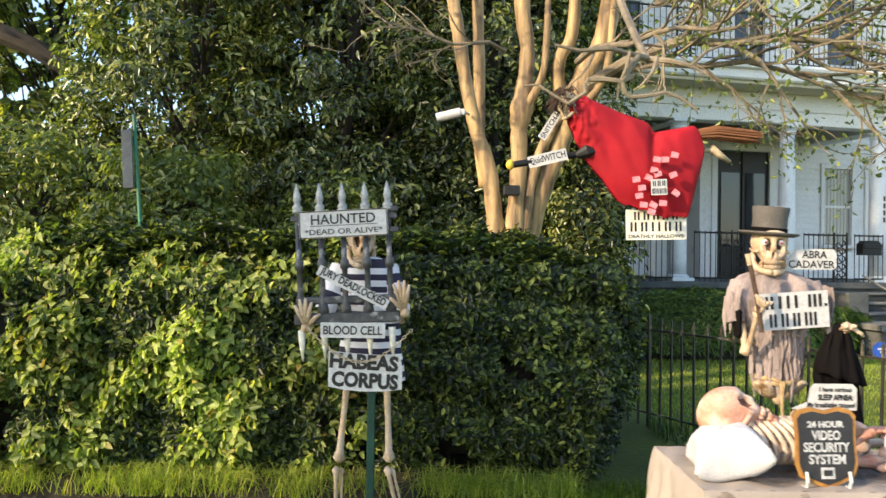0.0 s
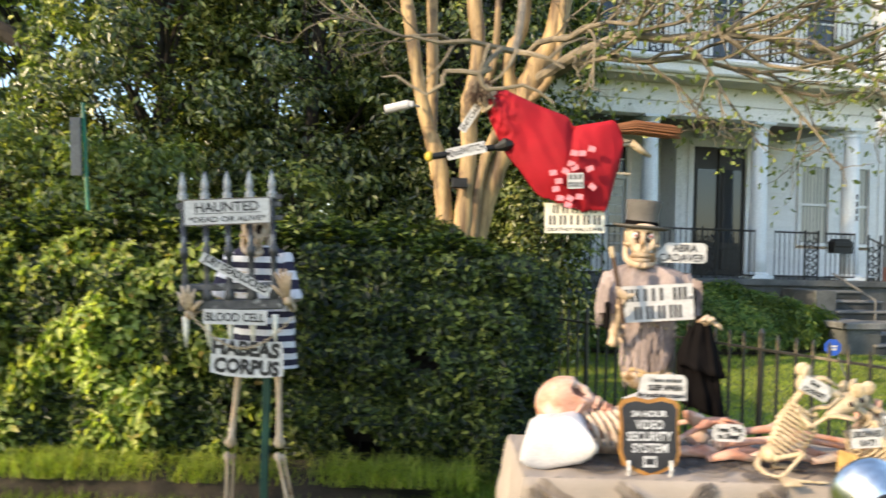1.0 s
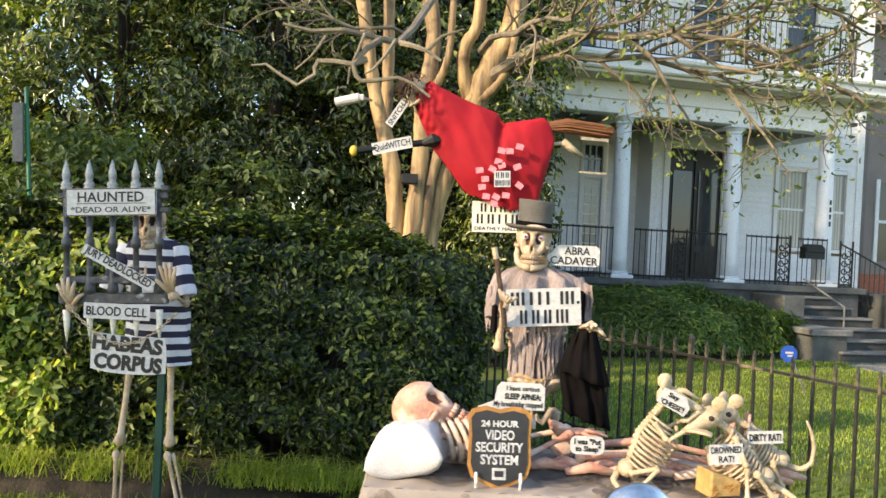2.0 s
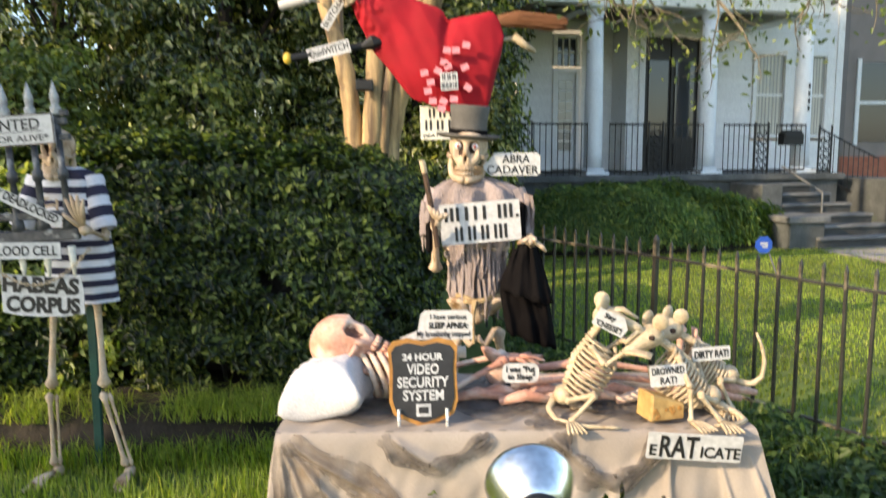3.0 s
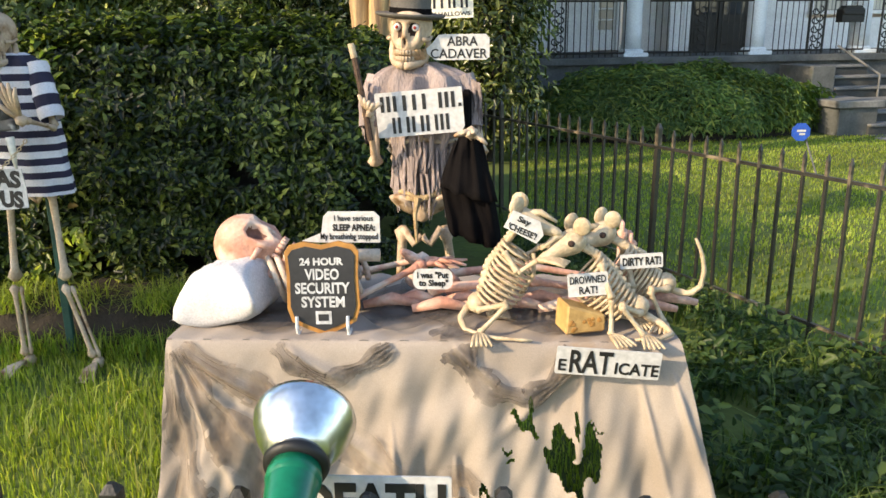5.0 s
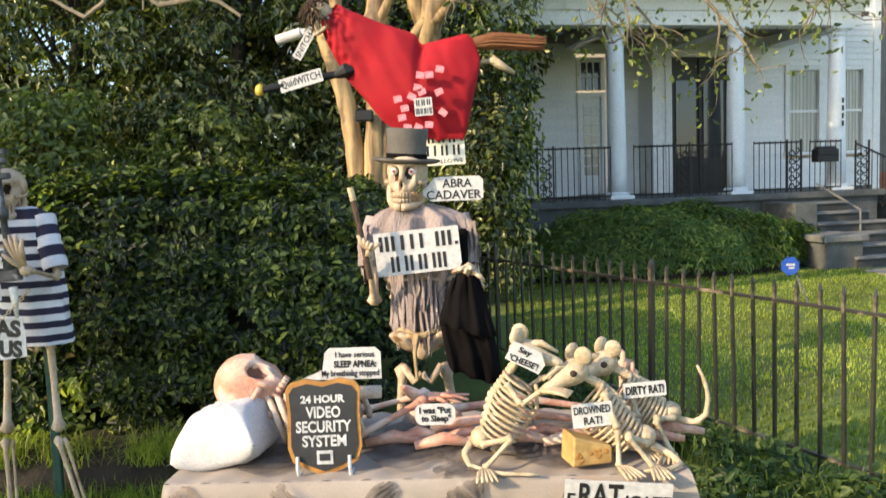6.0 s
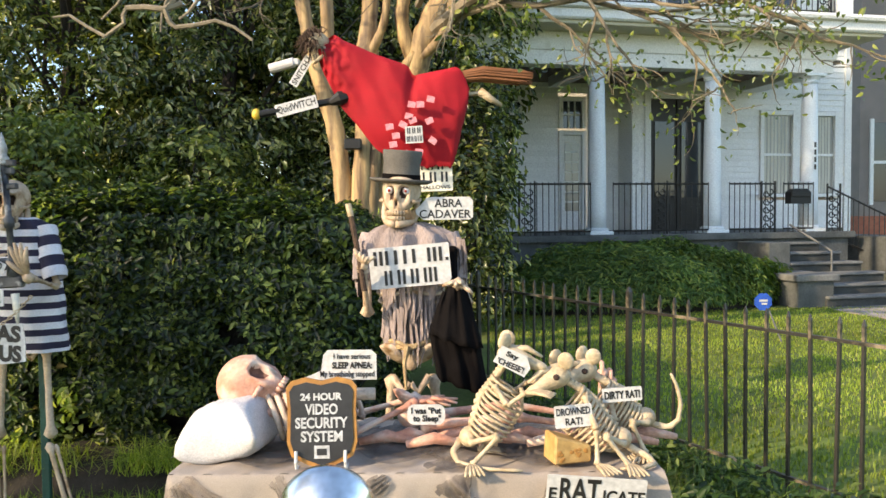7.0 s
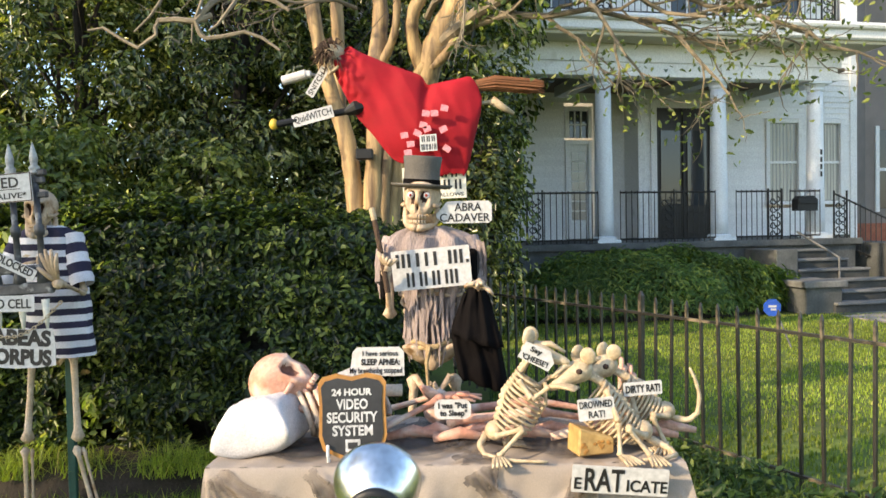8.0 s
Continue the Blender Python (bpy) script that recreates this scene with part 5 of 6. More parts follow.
add_tube(rp, [(1.41, 3.228, .96), (1.40, 3.215, .90), (1.405, 3.215, .80)], [.012, .008, .006], 6)
thing("rope_belt", "frayed straw-coloured rope tied round the waist", "rope", bm=rp, mats=ROPE)
hat = thing("top_hat", "grey felt top hat with a curled brim on the skull", "hat", pose(1.388, 3.335, 1.572, 3, 4, 0))
part("crown", add_lathe(bmesh.new(), [(.074, 0), (.071, .03), (.070, .07), (.076, .115), (.074, .122), (.0, .122)], 32), HAT_FELT, hat, smooth=True)
part("brim", add_lathe(bmesh.new(), [(.074, .006), (.098, -.003), (.118, .005), (.123, .012), (.119, .014), (.095, .006), (.074, .014)], 32), HAT_FELT, hat, smooth=True)
part("band", add_lathe(bmesh.new(), [(.0745, .010), (.0735, .032), (.0725, .032)], 32), BLACK_CLOTH, hat)
wand = thing("magic_wand", "worn wooden wand with a pale tip held in the bony hand", "wand", bm=add_tube(bmesh.new(), [(1.268, 3.10, 1.18), (1.25, 3.10, 1.30), (1.222, 3.11, 1.45)], .010, 8, 0), mats=HAIR)
part("tip", add_tube(bmesh.new(), [(1.2225, 3.11, 1.445), (1.213, 3.112, 1.49)], .011, 8), BONE_PALE, wand)
def hung_cloth(rows, seed, amp):
    """Thick folded cloth from rows of (left, right, centre depth, height at left, height at right, half depth)."""
    bm, prev, n = bmesh.new(), None, 56
    for i, (xl, xr, y, zl, zr, dep) in enumerate(rows):
        row = []
        for k in range(n):
            a = 2 * math.pi * k / n
            u = .5 + .5 * math.cos(a)
            fold = amp * min(1, i / 3) * (math.sin(u * 17 + seed + i * .12) + .6 * math.sin(u * 31 + seed * 2 - i * .2)) + .012 * noise.noise((u * 5, i * .35, seed + math.sin(a)))
            row.append(bm.verts.new((xl + (xr - xl) * u, y + dep * math.sin(a) + fold, zl + (zr - zl) * u + .006 * math.sin(u * 23 + seed))))
        if prev:
            for k in range(n):
                bm.faces.new((prev[k], prev[(k + 1) % n], row[(k + 1) % n], row[k]))
        prev = row
    bm.faces.new(prev)
    return bm
cape_b = thing("black_cape", "black cloth folded double over the bony hand", "cape")
part("lower_fold", hung_cloth([(1.545 - .048 * min(1, i / 6) + .03 * max(0, i - 8) / 8, 1.635 + .075 * (i / 14) ** .8, 3.15, 1.17 - .022 * i, 1.17 - .0268 * i, .018 + .030 * i / 14) for i in range(15)], 2.0, .007), BLACK_CLOTH, cape_b, smooth=True)
part("upper_fold", hung_cloth([(1.572 - .078 * (i / 9) ** .8, 1.615 + .075 * (i / 9) ** .9, 3.125 - .01 * i / 9, 1.215 - .021 * i, 1.215 - .0275 * i, .022 + .032 * i / 9) for i in range(10)], 5.0, .006), BLACK_CLOTH, cape_b, smooth=True)
def stroke_bars(parent, counts, x0, x1, z, h, y=-.0026, share=.5):
    """A row of plain upright bars in groups, one group for each letter."""
    total = sum(counts) + .55 * (len(counts) - 1)
    pitch, x = (x1 - x0) / total, x0
    for c in counts:
        if c:
            bars(parent, [(x + pitch * (j + .5), z, pitch * share, h) for j in range(int(c))], y=y)
        x += pitch * (c + .55)
ws = sign("name_sign", "white sign with two rows of heavy writing on the chest", pose(1.426, 3.185, 1.262, 0, -4.5, 0), .295, .150, [])
stroke_bars(ws, (3, 1, 1, 1, .5, 3), -.135, .125, .036, .052, share=.56)
bars(ws, [(.137, .016, .011, .012)], y=-.0026)
stroke_bars(ws, (2, 2, 2, 3), -.100, .100, -.037, .054, share=.56)
sign("speech_sign", "white rounded speech sign beside the skull", pose(1.548, 3.30, 1.472, 0, 0, 0), .225, .085, [("ABRA", .044, .02, .020, .105, .0006), ("CADAVER", .044, .008, -.021, .195, .0006)], outline=[(-.112, -.012), (-.085, .012), (-.062, .04), (-.04, .043), (.10, .043), (.113, .03), (.113, -.034), (.10, -.043), (-.075, -.043), (-.09, -.03)])

# ---- flying witch figure ----
red = bmesh.new()
top = [(.775, 2.49), (.80, 2.525), (.85, 2.515), (.89, 2.535), (.95, 2.50), (1.03, 2.465), (1.13, 2.42), (1.24, 2.38), (1.325, 2.346), (1.362, 2.292), (1.40, 2.295), (1.48, 2.310), (1.56, 2.325), (1.625, 2.335), (1.665, 2.29), (1.70, 2.205)]
bot = [(.785, 2.43), (.80, 2.36), (.83, 2.29), (.875, 2.20), (.92, 2.11), (.97, 2.05), (1.03, 1.98), (1.09, 1.90), (1.15, 1.835), (1.24, 1.80), (1.34, 1.77), (1.43, 1.735), (1.52, 1.745), (1.59, 1.745), (1.635, 1.89), (1.69, 2.12)]
def along(line, s):
    s *= len(line) - 1
    i = min(int(s), len(line) - 2)
    a, b, c, d = (Vector(line[max(0, min(len(line) - 1, i + k))]) for k in (-1, 0, 1, 2))
    f = s - i
    q = 0.5 * (2 * b + (c - a) * f + (2 * a - 5 * b + 4 * c - d) * f * f + (3 * b - a - 3 * c + d) * f ** 3)
    return Vector((q.x, 0, q.y))
NX, NZ = 96, 60
for side in (-1, 1):
    prev = None
    for i in range(NX + 1):
        a, b = along(top, i / NX), along(bot, i / NX)
        col = []
        for j in range(NZ + 1):
            q = a.lerp(b, j / NZ)
            puff = math.sin(math.pi * min(1, i / NX * .96 + .03)) ** .5 * math.sin(math.pi * min(1, j / NZ * .96 + .02)) ** .5
            head = math.exp(-((q.x - .82) / .12) ** 2)
            fold = .020 * noise.noise((q.x * 5, side, q.z * 3)) + .010 * noise.noise((q.x * 13 + q.z * 5, side * 3, q.z * 6)) + head * .045 * noise.noise((q.x * 26, side * 5, q.z * 22))
            fold -= .030 * math.exp(-((q.x - 1.365 + .10 * (2.29 - q.z)) / .030) ** 2) * max(0.0, 1 - (2.3 - q.z) / .35)
            fold += .014 * math.sin((q.x + q.z * .75) * 34) * head ** .5
            edge = min(1, j / 3, (NZ - j) / 3, i / 3, (NX - i) / 3)
            rag = .010 * math.sin(i * 1.7) * math.sin(i * .6) * (j / NZ) ** 6 * (i > 55)
            col.append(red.verts.new((q.x, 5.11 + side * (.10 * puff + fold * edge), q.z + rag)))
        if prev:
            for j in range(NZ):
                red.faces.new((prev[j], prev[j + 1], col[j + 1], col[j]))
        prev = col
bmesh.ops.remove_doubles(red, verts=red.verts[:], dist=.002)
cape = thing("red_cape", "bright red cloth cape flying on a hung figure", "cape", bm=red, mats=RED, smooth=True)
rr = random.Random(3)
for x, z in ((1.223, 1.969), (1.355, 2.098), (1.406, 2.098), (1.467, 2.128), (1.338, 2.029), (1.36, 2.005), (1.458, 2.001), (1.303, 1.981), (1.26, 1.916), (1.243, 1.865), (1.477, 1.886), (1.272, 1.808), (1.334, 1.808), (1.395, 1.82), (1.323, 1.765)):
    part("pink_tag", add_outline(bmesh.new(), [(-.024, -.016), (.022, -.02), (.026, .012), (.008, .018), (-.02, .02)], -.006, .006), PINK, cape, at=pose(x, 4.972, z, 0, rr.uniform(-30, 30), 0))
hs = sign("square_sign", "small white square sign pinned to the red cape", pose(1.368, 4.965, 1.921, 0, -3, 0), .102, .100, [])
stroke_bars(hs, (2, 2, 2), -.042, .042, .024, .034, share=.55)
stroke_bars(hs, (3, 2, 2, 1, 2), -.046, .046, -.024, .034, share=.55)
ps = sign("hanging_sign", "cream sign with heavy writing hung under the cape", pose(1.395, 5.13, 1.69, 0, -1.5, 0), .395, .20, [("DEATHLY HALLOWS", .032, 0, -.076, .36, .0005)], CREAM_SIGN)
stroke_bars(ps, (2, 2, 2, 2, 2), -.150, .150, .058, .055)
stroke_bars(ps, (2, 2, 1, 1, 2, 2), -.175, .175, -.014, .062)
wt = bmesh.new()
add_skull(wt, facing((.79, 5.08, 2.485), (-.75, -.6, -.25), (-.3, 0, .9)), .8)
add_tube(wt, [(.84, 5.11, 2.46), (1.2, 5.12, 2.25), (1.55, 5.13, 2.15)], .02, 7)
add_bone(wt, (1.60, 5.14, 2.17), (1.78, 5.16, 2.19), .014)
add_tube(wt, [(1.76, 5.16, 2.20), (1.84, 5.18, 2.15), (1.90, 5.19, 2.115)], [.03, .022, .012], 7)
add_bone(wt, (1.02, 5.11, 2.40), (1.03, 5.08, 2.20), .012)
thing("skeleton_figure", "yellowed plastic skeleton hung from the tree on strings", "skeleton", bm=wt, mats=[BONE_PALE, SOCKET], smooth=True)
hr = bmesh.new()
for k in range(160):
    d = Vector((rr.uniform(-1, .3), rr.uniform(-1, 1), rr.uniform(-.5, 1))).normalized()
    b = Vector((.79, 5.08, 2.495)) + Vector((d.x * .06, d.y * .06, d.z * .06))
    add_tube(hr, [b, b + d * .04 + Vector((0, 0, -.01)), b + d * .06 + Vector((rr.uniform(-.03, .03), 0, -.05))], [.006, .005, .001], 4, cap=False)
thing("wig", "shaggy brown wig on the hung skull", "wig", bm=hr, mats=HAIR)
brm = thing("broom", "witch's broom with a dark handle and brown bristles", "broom")
part("handle", add_tube(bmesh.new(), [(.43, 5.03, 2.056), (1.0, 5.11, 2.165), (1.68, 5.14, 2.29)], .022, 9), RUBBER, brm)
part("tip", add_ball(bmesh.new(), (.425, 5.03, 2.058), (.028, .03, .035), 2), YELLOW, brm)
part("glove", add_tube(bmesh.new(), [(.86, 5.08, 2.13), (.92, 5.07, 2.155), (1.02, 5.09, 2.18)], [.02, .045, .03], 9), RUBBER, brm, "black glove")
bz = bmesh.new()
for k in range(220):
    a, q = rr.uniform(0, 6.28), rr.random() ** .5
    dy, dz = math.cos(a) * q, math.sin(a) * q
    add_tube(bz, [(1.55, 5.14 + dy * .02, 2.275 + dz * .02), (1.78, 5.14 + dy * .06, 2.30 + dz * .045), (2.06 + rr.uniform(-.06, .03), 5.14 + dy * .05, 2.275 + dz * .045)], [.004, .0045, .002], 4, cap=False)
part("bristles", bz, BROOM, brm)
sign("broom_sign", "white sign on the broom handle", pose(.665, 5.03, 2.103, 0, -14, 0), .255, .075, [("QuidWITCH", .06, 0, 0, .235, .0006)])
sign("broom_sign", "narrow white sign hung askew beside the wig", pose(.685, 5.10, 2.325, 0, -58, 0), .20, .055, [("SNITCH !", .045, 0, 0, .18, .0008)])
for i, (x, z, tx, ty, tz) in enumerate(((1.60, 2.33, 1.72, 5.3, 3.0), (.90, 2.50, 1.0, 7.80, 3.6))):
    thing("string", "thin dark string that holds up the figure", "string", bm=add_tube(bmesh.new(), [(x, 5.11, z), (tx, ty, tz)], .0025, 4), mats=RUBBER)

# ---- table and cloth ----
tb = thing("folding_table", "folding table hidden under a torn cloth", "table", pose(1.475, 2.69, 0))
part("tabletop", boxed(-.65, .65, -.26, .26, .715, .748, .008), TREAD, tb)
for x in (-.58, .58):
    for y in (-.2, .2):
        part("leg", add_tube(bmesh.new(), [(x, y, 0), (x, y, .715)], .014, 8), IRON, tb)
cl = bmesh.new()
X0, X1, Y0, Y1, H = .81, 2.14, 2.415, 2.96, .757
def hole(x, z):
    k = .010 * math.sin(x * 160) + .014 * math.sin(x * 67 + z * 40)
    e = lambda cx, cz, a, b: ((x - cx) / a) ** 2 + ((z + k * 2 - cz) / b) ** 2 < 1
    strip = abs(x - 1.865 - .02 * math.sin(z * 30)) < .008 and z > .44
    return (e(1.87, .45, .075, .085) and not strip) or e(1.745, .545, .036, .034) or e(1.70, .475, .016, .014) or e(1.71, .43, .012, .012) or e(1.24, .585, .012, .008) or e(1.93, .53, .018, .008) or e(1.65, .33, .03, .018)
def drape(n, m, place):
    g = [[cl.verts.new(place(i / n, j / m)) for j in range(m + 1)] for i in range(n + 1)]
    for i in range(n):
        for j in range(m):
            v = (g[i][j], g[i + 1][j], g[i + 1][j + 1], g[i][j + 1])
            c = sum((q.co for q in v), Vector()) / 4
            if c.y < Y0 + .02 and c.z < .7 and hole(c.x, c.z):
                continue
            if c.z < .10 + .05 * math.sin(c.x * 31) + .04 * math.sin(c.x * 83 + c.y * 50):
                continue
            cl.faces.new(v)
def bulge(s, t):
    return .010 * noise.noise((s * 9, t * 4, 2)) * min(1, t * 6) + .016 * noise.noise((s * 4 + t * 5, t * 3, 7)) * min(1, t * 4) + t * (.030 * math.sin(s * 21 + .6) + .016 * math.sin(s * 47 + 2) + .010 * math.sin(s * 9 + t * 5)) + .004 * math.sin(s * 90 + t * 30) * t
CREASES = [((.82, .75), (1.50, .36)), ((.82, .75), (1.32, .22)), ((.82, .75), (1.12, .15)), ((.82, .75), (.96, .12)), ((1.89, .73), (1.70, .60)), ((1.89, .73), (1.64, .48)), ((1.89, .73), (1.84, .40)),
           ((1.56, .75), (1.74, .60)), ((1.12, .75), (1.30, .64)), ((2.02, .68), (2.05, .1)), ((2.10, .70), (2.16, .1)), ((1.40, .55), (1.44, .1)), ((1.56, .45), (1.58, .1))]
def crease(x, z):
    """Ridges of pulled cloth, sharpest where they start."""
    out = 0.0
    for a, b in CREASES:
        a, b = Vector(a), Vector(b)
        d = b - a
        f = ((x - a.x) * d.x + (z - a.y) * d.y) / d.length_squared
        if -.02 < f < 1.05:
            off = ((x - a.x) * d.y - (z - a.y) * d.x) / d.length
            wd = .006 + .016 * max(0, f)
            out += .016 * math.exp(-(off / wd) ** 2) * min(1, max(0, f * 6)) * min(1, max(0, (1.05 - f) * 3))
    return out
def front_p(u, w):
    x = X0 + (X1 - X0) * u
    spread = ((u - .5) * .16 + max(0.0, u - .6) * .22) * w
    return Vector((x + spread, Y0 - .012 - .10 * w * .6 - bulge(x * 1.3, w) - crease(x, H - .70 * w) - .014 * (1 - math.exp(-w * 40)), H - .70 * w))
def top_p(u, w):
    x, y = X0 + (X1 - X0) * u, Y0 - .012 + (Y1 - Y0 + .012) * w
    return Vector((x, y, H + (.005 * math.sin(x * 23 + y * 17) * math.sin(y * 31) + .003 * math.sin(x * 47 - y * 33)) * min(1, w * 6) * min(1, u * 8) * min(1, (1 - u) * 8) + .002 * math.sin(x * 61 - y * 20)))
def side_p(sx):
    def f(u, w):
        y = Y0 - .012 + (Y1 - Y0 + .012) * u
        x = X0 if sx < 0 else X1
        q = Vector((x + sx * ((.08 if sx < 0 else .165) * w + bulge(y * 2.1 + sx, w) + .01 * (1 - math.exp(-w * 40))), y - .07 * w * (1 - u), H - .70 * w))
        return q.lerp(front_p(0 if sx < 0 else 1, w), max(0.0, 1 - u * 4))
    return f
drape(330, 190, front_p)
drape(330, 40, top_p)
drape(40, 40, side_p(-1))
drape(40, 40, side_p(1))
drape(60, 20, lambda u, w: Vector((X0 + (X1 - X0) * u, Y1 + .02 * w, H - .22 * w)))
bmesh.ops.remove_doubles(cl, verts=cl.verts[:], dist=.0015)
thing("tablecloth", "torn stained beige tablecloth hanging to the ground", "tablecloth", bm=cl, mats=CLOTH, smooth=True)
def gauze_strip(line, w, seed):
    gq = bmesh.new()
    r = random.Random(seed)
    g = []
    for i in range(31):
        s = i / 30 * (len(line) - 1)
        k = min(int(s), len(line) - 2)
        c = Vector(line[k]).lerp(Vector(line[k + 1]), s - k)
        d = (Vector(line[k + 1]) - Vector(line[k])).normalized()
        nrm = Vector((0, 0, 1)) if c.z > .755 else Vector((0, -1, 0))
        sd = d.cross(nrm).normalized()
        ww = w * (.7 + .4 * math.sin(i * .7 + seed))
        g.append([gq.verts.new(c + sd * ww * (j / 6 - .5) + nrm * (.004 + .004 * math.sin(j * 2.1 + i))) for j in range(7)])
    for i in range(30):
        for j in range(6):
            if r.random() > .03:
                gq.faces.new((g[i][j], g[i + 1][j], g[i + 1][j + 1], g[i][j + 1]))
    thing("gauze_drape", "torn black gauze strip laid over the tablecloth", "gauze", bm=gq, mats=GAUZE_DARK, smooth=True)
gauze_strip([(.86, 2.66, .770), (1.3, 2.67, .770), (1.7, 2.66, .770), (2.11, 2.67, .770)], .44, 5)
gauze_strip([(1.50, 2.86, .768), (1.53, 2.6, .768), (1.57, 2.40, .768)], .13, 1)
def gauze_on_front(line, w0, w1, seed, m, label):
    """Gauze that lies on the hanging front of the cloth along a line of (x, z), pleated along its run."""
    gq, r, g, n = bmesh.new(), random.Random(seed), [], 14
    for i in range(41):
        q = i / 40 * (len(line) - 1)
        k = min(int(q), len(line) - 2)
        a, b = Vector(line[k]), Vector(line[k + 1])
        c, d = a.lerp(b, q - k), (b - a).normalized()
        side = Vector((-d.y, d.x))
        w = (w0 + (w1 - w0) * i / 40) * (.85 + .25 * math.sin(i * .5 + seed))
        row = []
        for j in range(n + 1):
            p = c + side * w * (j / n - .5)
            f = front_p((p.x - X0) / (X1 - X0), min(1, max(0, (H - p.y) / .70)))
            row.append(gq.verts.new(f + Vector((0, -.007 - .006 * (1 + math.sin(j * 1.9 + seed + i * .15)), 0))))
        g.append(row)
    for i in range(40):
        for j in range(n):
            if r.random() > (.25 if j in (0, n - 1) or i > 37 else .02):
                gq.faces.new((g[i][j], g[i + 1][j], g[i + 1][j + 1], g[i][j + 1]))
    thing("gauze_drape", label, "gauze", bm=gq, mats=m, smooth=True)
BLACK_G, BROWN_G = "torn black gauze strip hung over the tablecloth", "torn brown gauze fanned over the tablecloth corner"
gauze_on_front([(1.57, .75), (1.60, .69), (1.66, .635), (1.74, .62), (1.80, .66), (1.86, .745)], .10, .05, 1, GAUZE_DARK, BLACK_G)
gauze_on_front([(1.10, .75), (1.15, .70), (1.24, .66), (1.33, .70), (1.40, .75)], .06, .05, 3, GAUZE_DARK, BLACK_G)
gauze_on_front([(.85, .74), (1.0, .66), (1.2, .53), (1.42, .40), (1.60, .33)], .06, .15, 2, GAUZE_BROWN, BROWN_G)
gauze_on_front([(.84, .74), (.93, .60), (1.06, .42), (1.22, .24)], .05, .20, 4, GAUZE_BROWN, BROWN_G)
gauze_on_front([(.83, .73), (.85, .55), (.90, .36), (.96, .18)], .04, .14, 6, GAUZE_BROWN, BROWN_G)
es = sign("table_sign", "white sign pinned along the tablecloth edge", pose(1.945, 2.335, .730, 6, 4, 0), .258, .076, [("E", .045, -.112, -.012, None, .001), ("RAT", .088, -.042, 0, .105, .0018), ("ICATE", .045, .072, -.012, .108, .001)])
# pillow and lying skeleton
pw = bmesh.new()
bmesh.ops.create_grid(pw, x_segments=28, y_segments=28, size=.5)
top_v = pw.verts[:]
for v in top_v:
    u, w = v.co.x * 2, v.co.y * 2
    f = max(0.0, (1 - u ** 4) * (1 - w ** 4)) ** .45
    v.co = Vector((u * .114 * (1 - .14 * (1 - w * w) * abs(u) ** 5), w * .115 * (1 - .14 * (1 - u * u) * abs(w) ** 5), 0.104 * f + .010 * noise.noise((u * 3, w * 3, 1)) * f + .004 * noise.noise((u * 9, w * 9, 4)) * f))
    v.co.x *= 1 + .16 * abs(u * w) ** 3
    v.co.y *= 1 + .16 * abs(u * w) ** 3
g2 = bmesh.ops.duplicate(pw, geom=pw.verts[:] + pw.edges[:] + pw.faces[:])
for v in g2["geom"]:
    if isinstance(v, bmesh.types.BMVert):
        v.co.z *= -.55
bmesh.ops.remove_doubles(pw, verts=pw.verts[:], dist=.002)
thing("pillow", "small white cushion under the lying skull", "pillow", pose(.945, 2.565, .818, 0, -14, -10), pw, PILLOW, True)
co = bmesh.new()
add_skull(co, facing((.955, 2.65, .950), (.56, -.34, .76), (-.83, -.05, .56)), 1.0, 0, 1, .012)
add_tube(co, [(1.04, 2.68, .86), (1.12, 2.69, .84)], .028, 8)
add_ribs(co, pose(1.15, 2.65, .858) @ pose(0, 0, 0, 0, -90, 0) @ pose(0, 0, 0, 0, 0, -90), 9, .10, .072, .26, .0095, 2)
add_pelvis(co, pose(1.46, 2.70, .82, 0, -80, 0), .9)
for dy in (-.09, .09):
    add_bone(co, (1.10, 2.70 + dy * 1.3, .85), (1.27, 2.70 + dy * 1.5, .81), .012)
    add_bone(co, (1.27, 2.70 + dy * 1.5, .81), (1.46, 2.69 + dy * .4, .885), .010)
    add_hand(co, (1.46, 2.69 + dy * .4, .885), [(1.53 + .02 * j, 2.66 - dy * .3 + j * .012, .885 + .012 * math.sin(j * 2)) for j in range(4)], .007)
    add_bone(co, (1.48, 2.70 + dy * .7, .82), (1.76, 2.70 + dy * .8, .85), .015)
    add_bone(co, (1.76, 2.70 + dy * .8, .85), (2.04, 2.72 + dy * .7, .80), .011)
    add_bone(co, (2.04, 2.72 + dy * .7, .79), (2.05, 2.72 + dy * .7, .96), .013, 1.4)
    for j in range(4):
        add_tube(co, [(2.05, 2.72 + dy * .7, .91), (2.045, 2.70 + dy * .7 + j * .011, .985)], [.008, .005], 5)
for k in range(12):
    x, y = 1.30 + .07 * k, 2.60 + .03 * math.sin(k * 2.4)
    add_tube(co, [(x, y, .785), (x + .08, y + .015, .80), (x + .17, y + .01, .783)], [.012, .02, .010], 6)
thing("skeleton_figure", "pinkish skeleton lying on its back on the table", "skeleton", bm=co, mats=[BONE_PINK, FLESH, BONE_WHITE], smooth=True)
sh_o = [(-.098, .10), (-.085, .118), (-.045, .128), (0, .118), (.045, .128), (.085, .118), (.098, .10), (.094, .04), (.097, -.05), (.085, -.088), (.045, -.108), (0, -.125), (-.045, -.108), (-.085, -.088), (-.097, -.05), (-.094, .04)]
sec = thing("security_sign", "black shield-shaped sign with a gold edge on a stand", "sign", pose(1.215, 2.47, .875, -6, -1, 0))
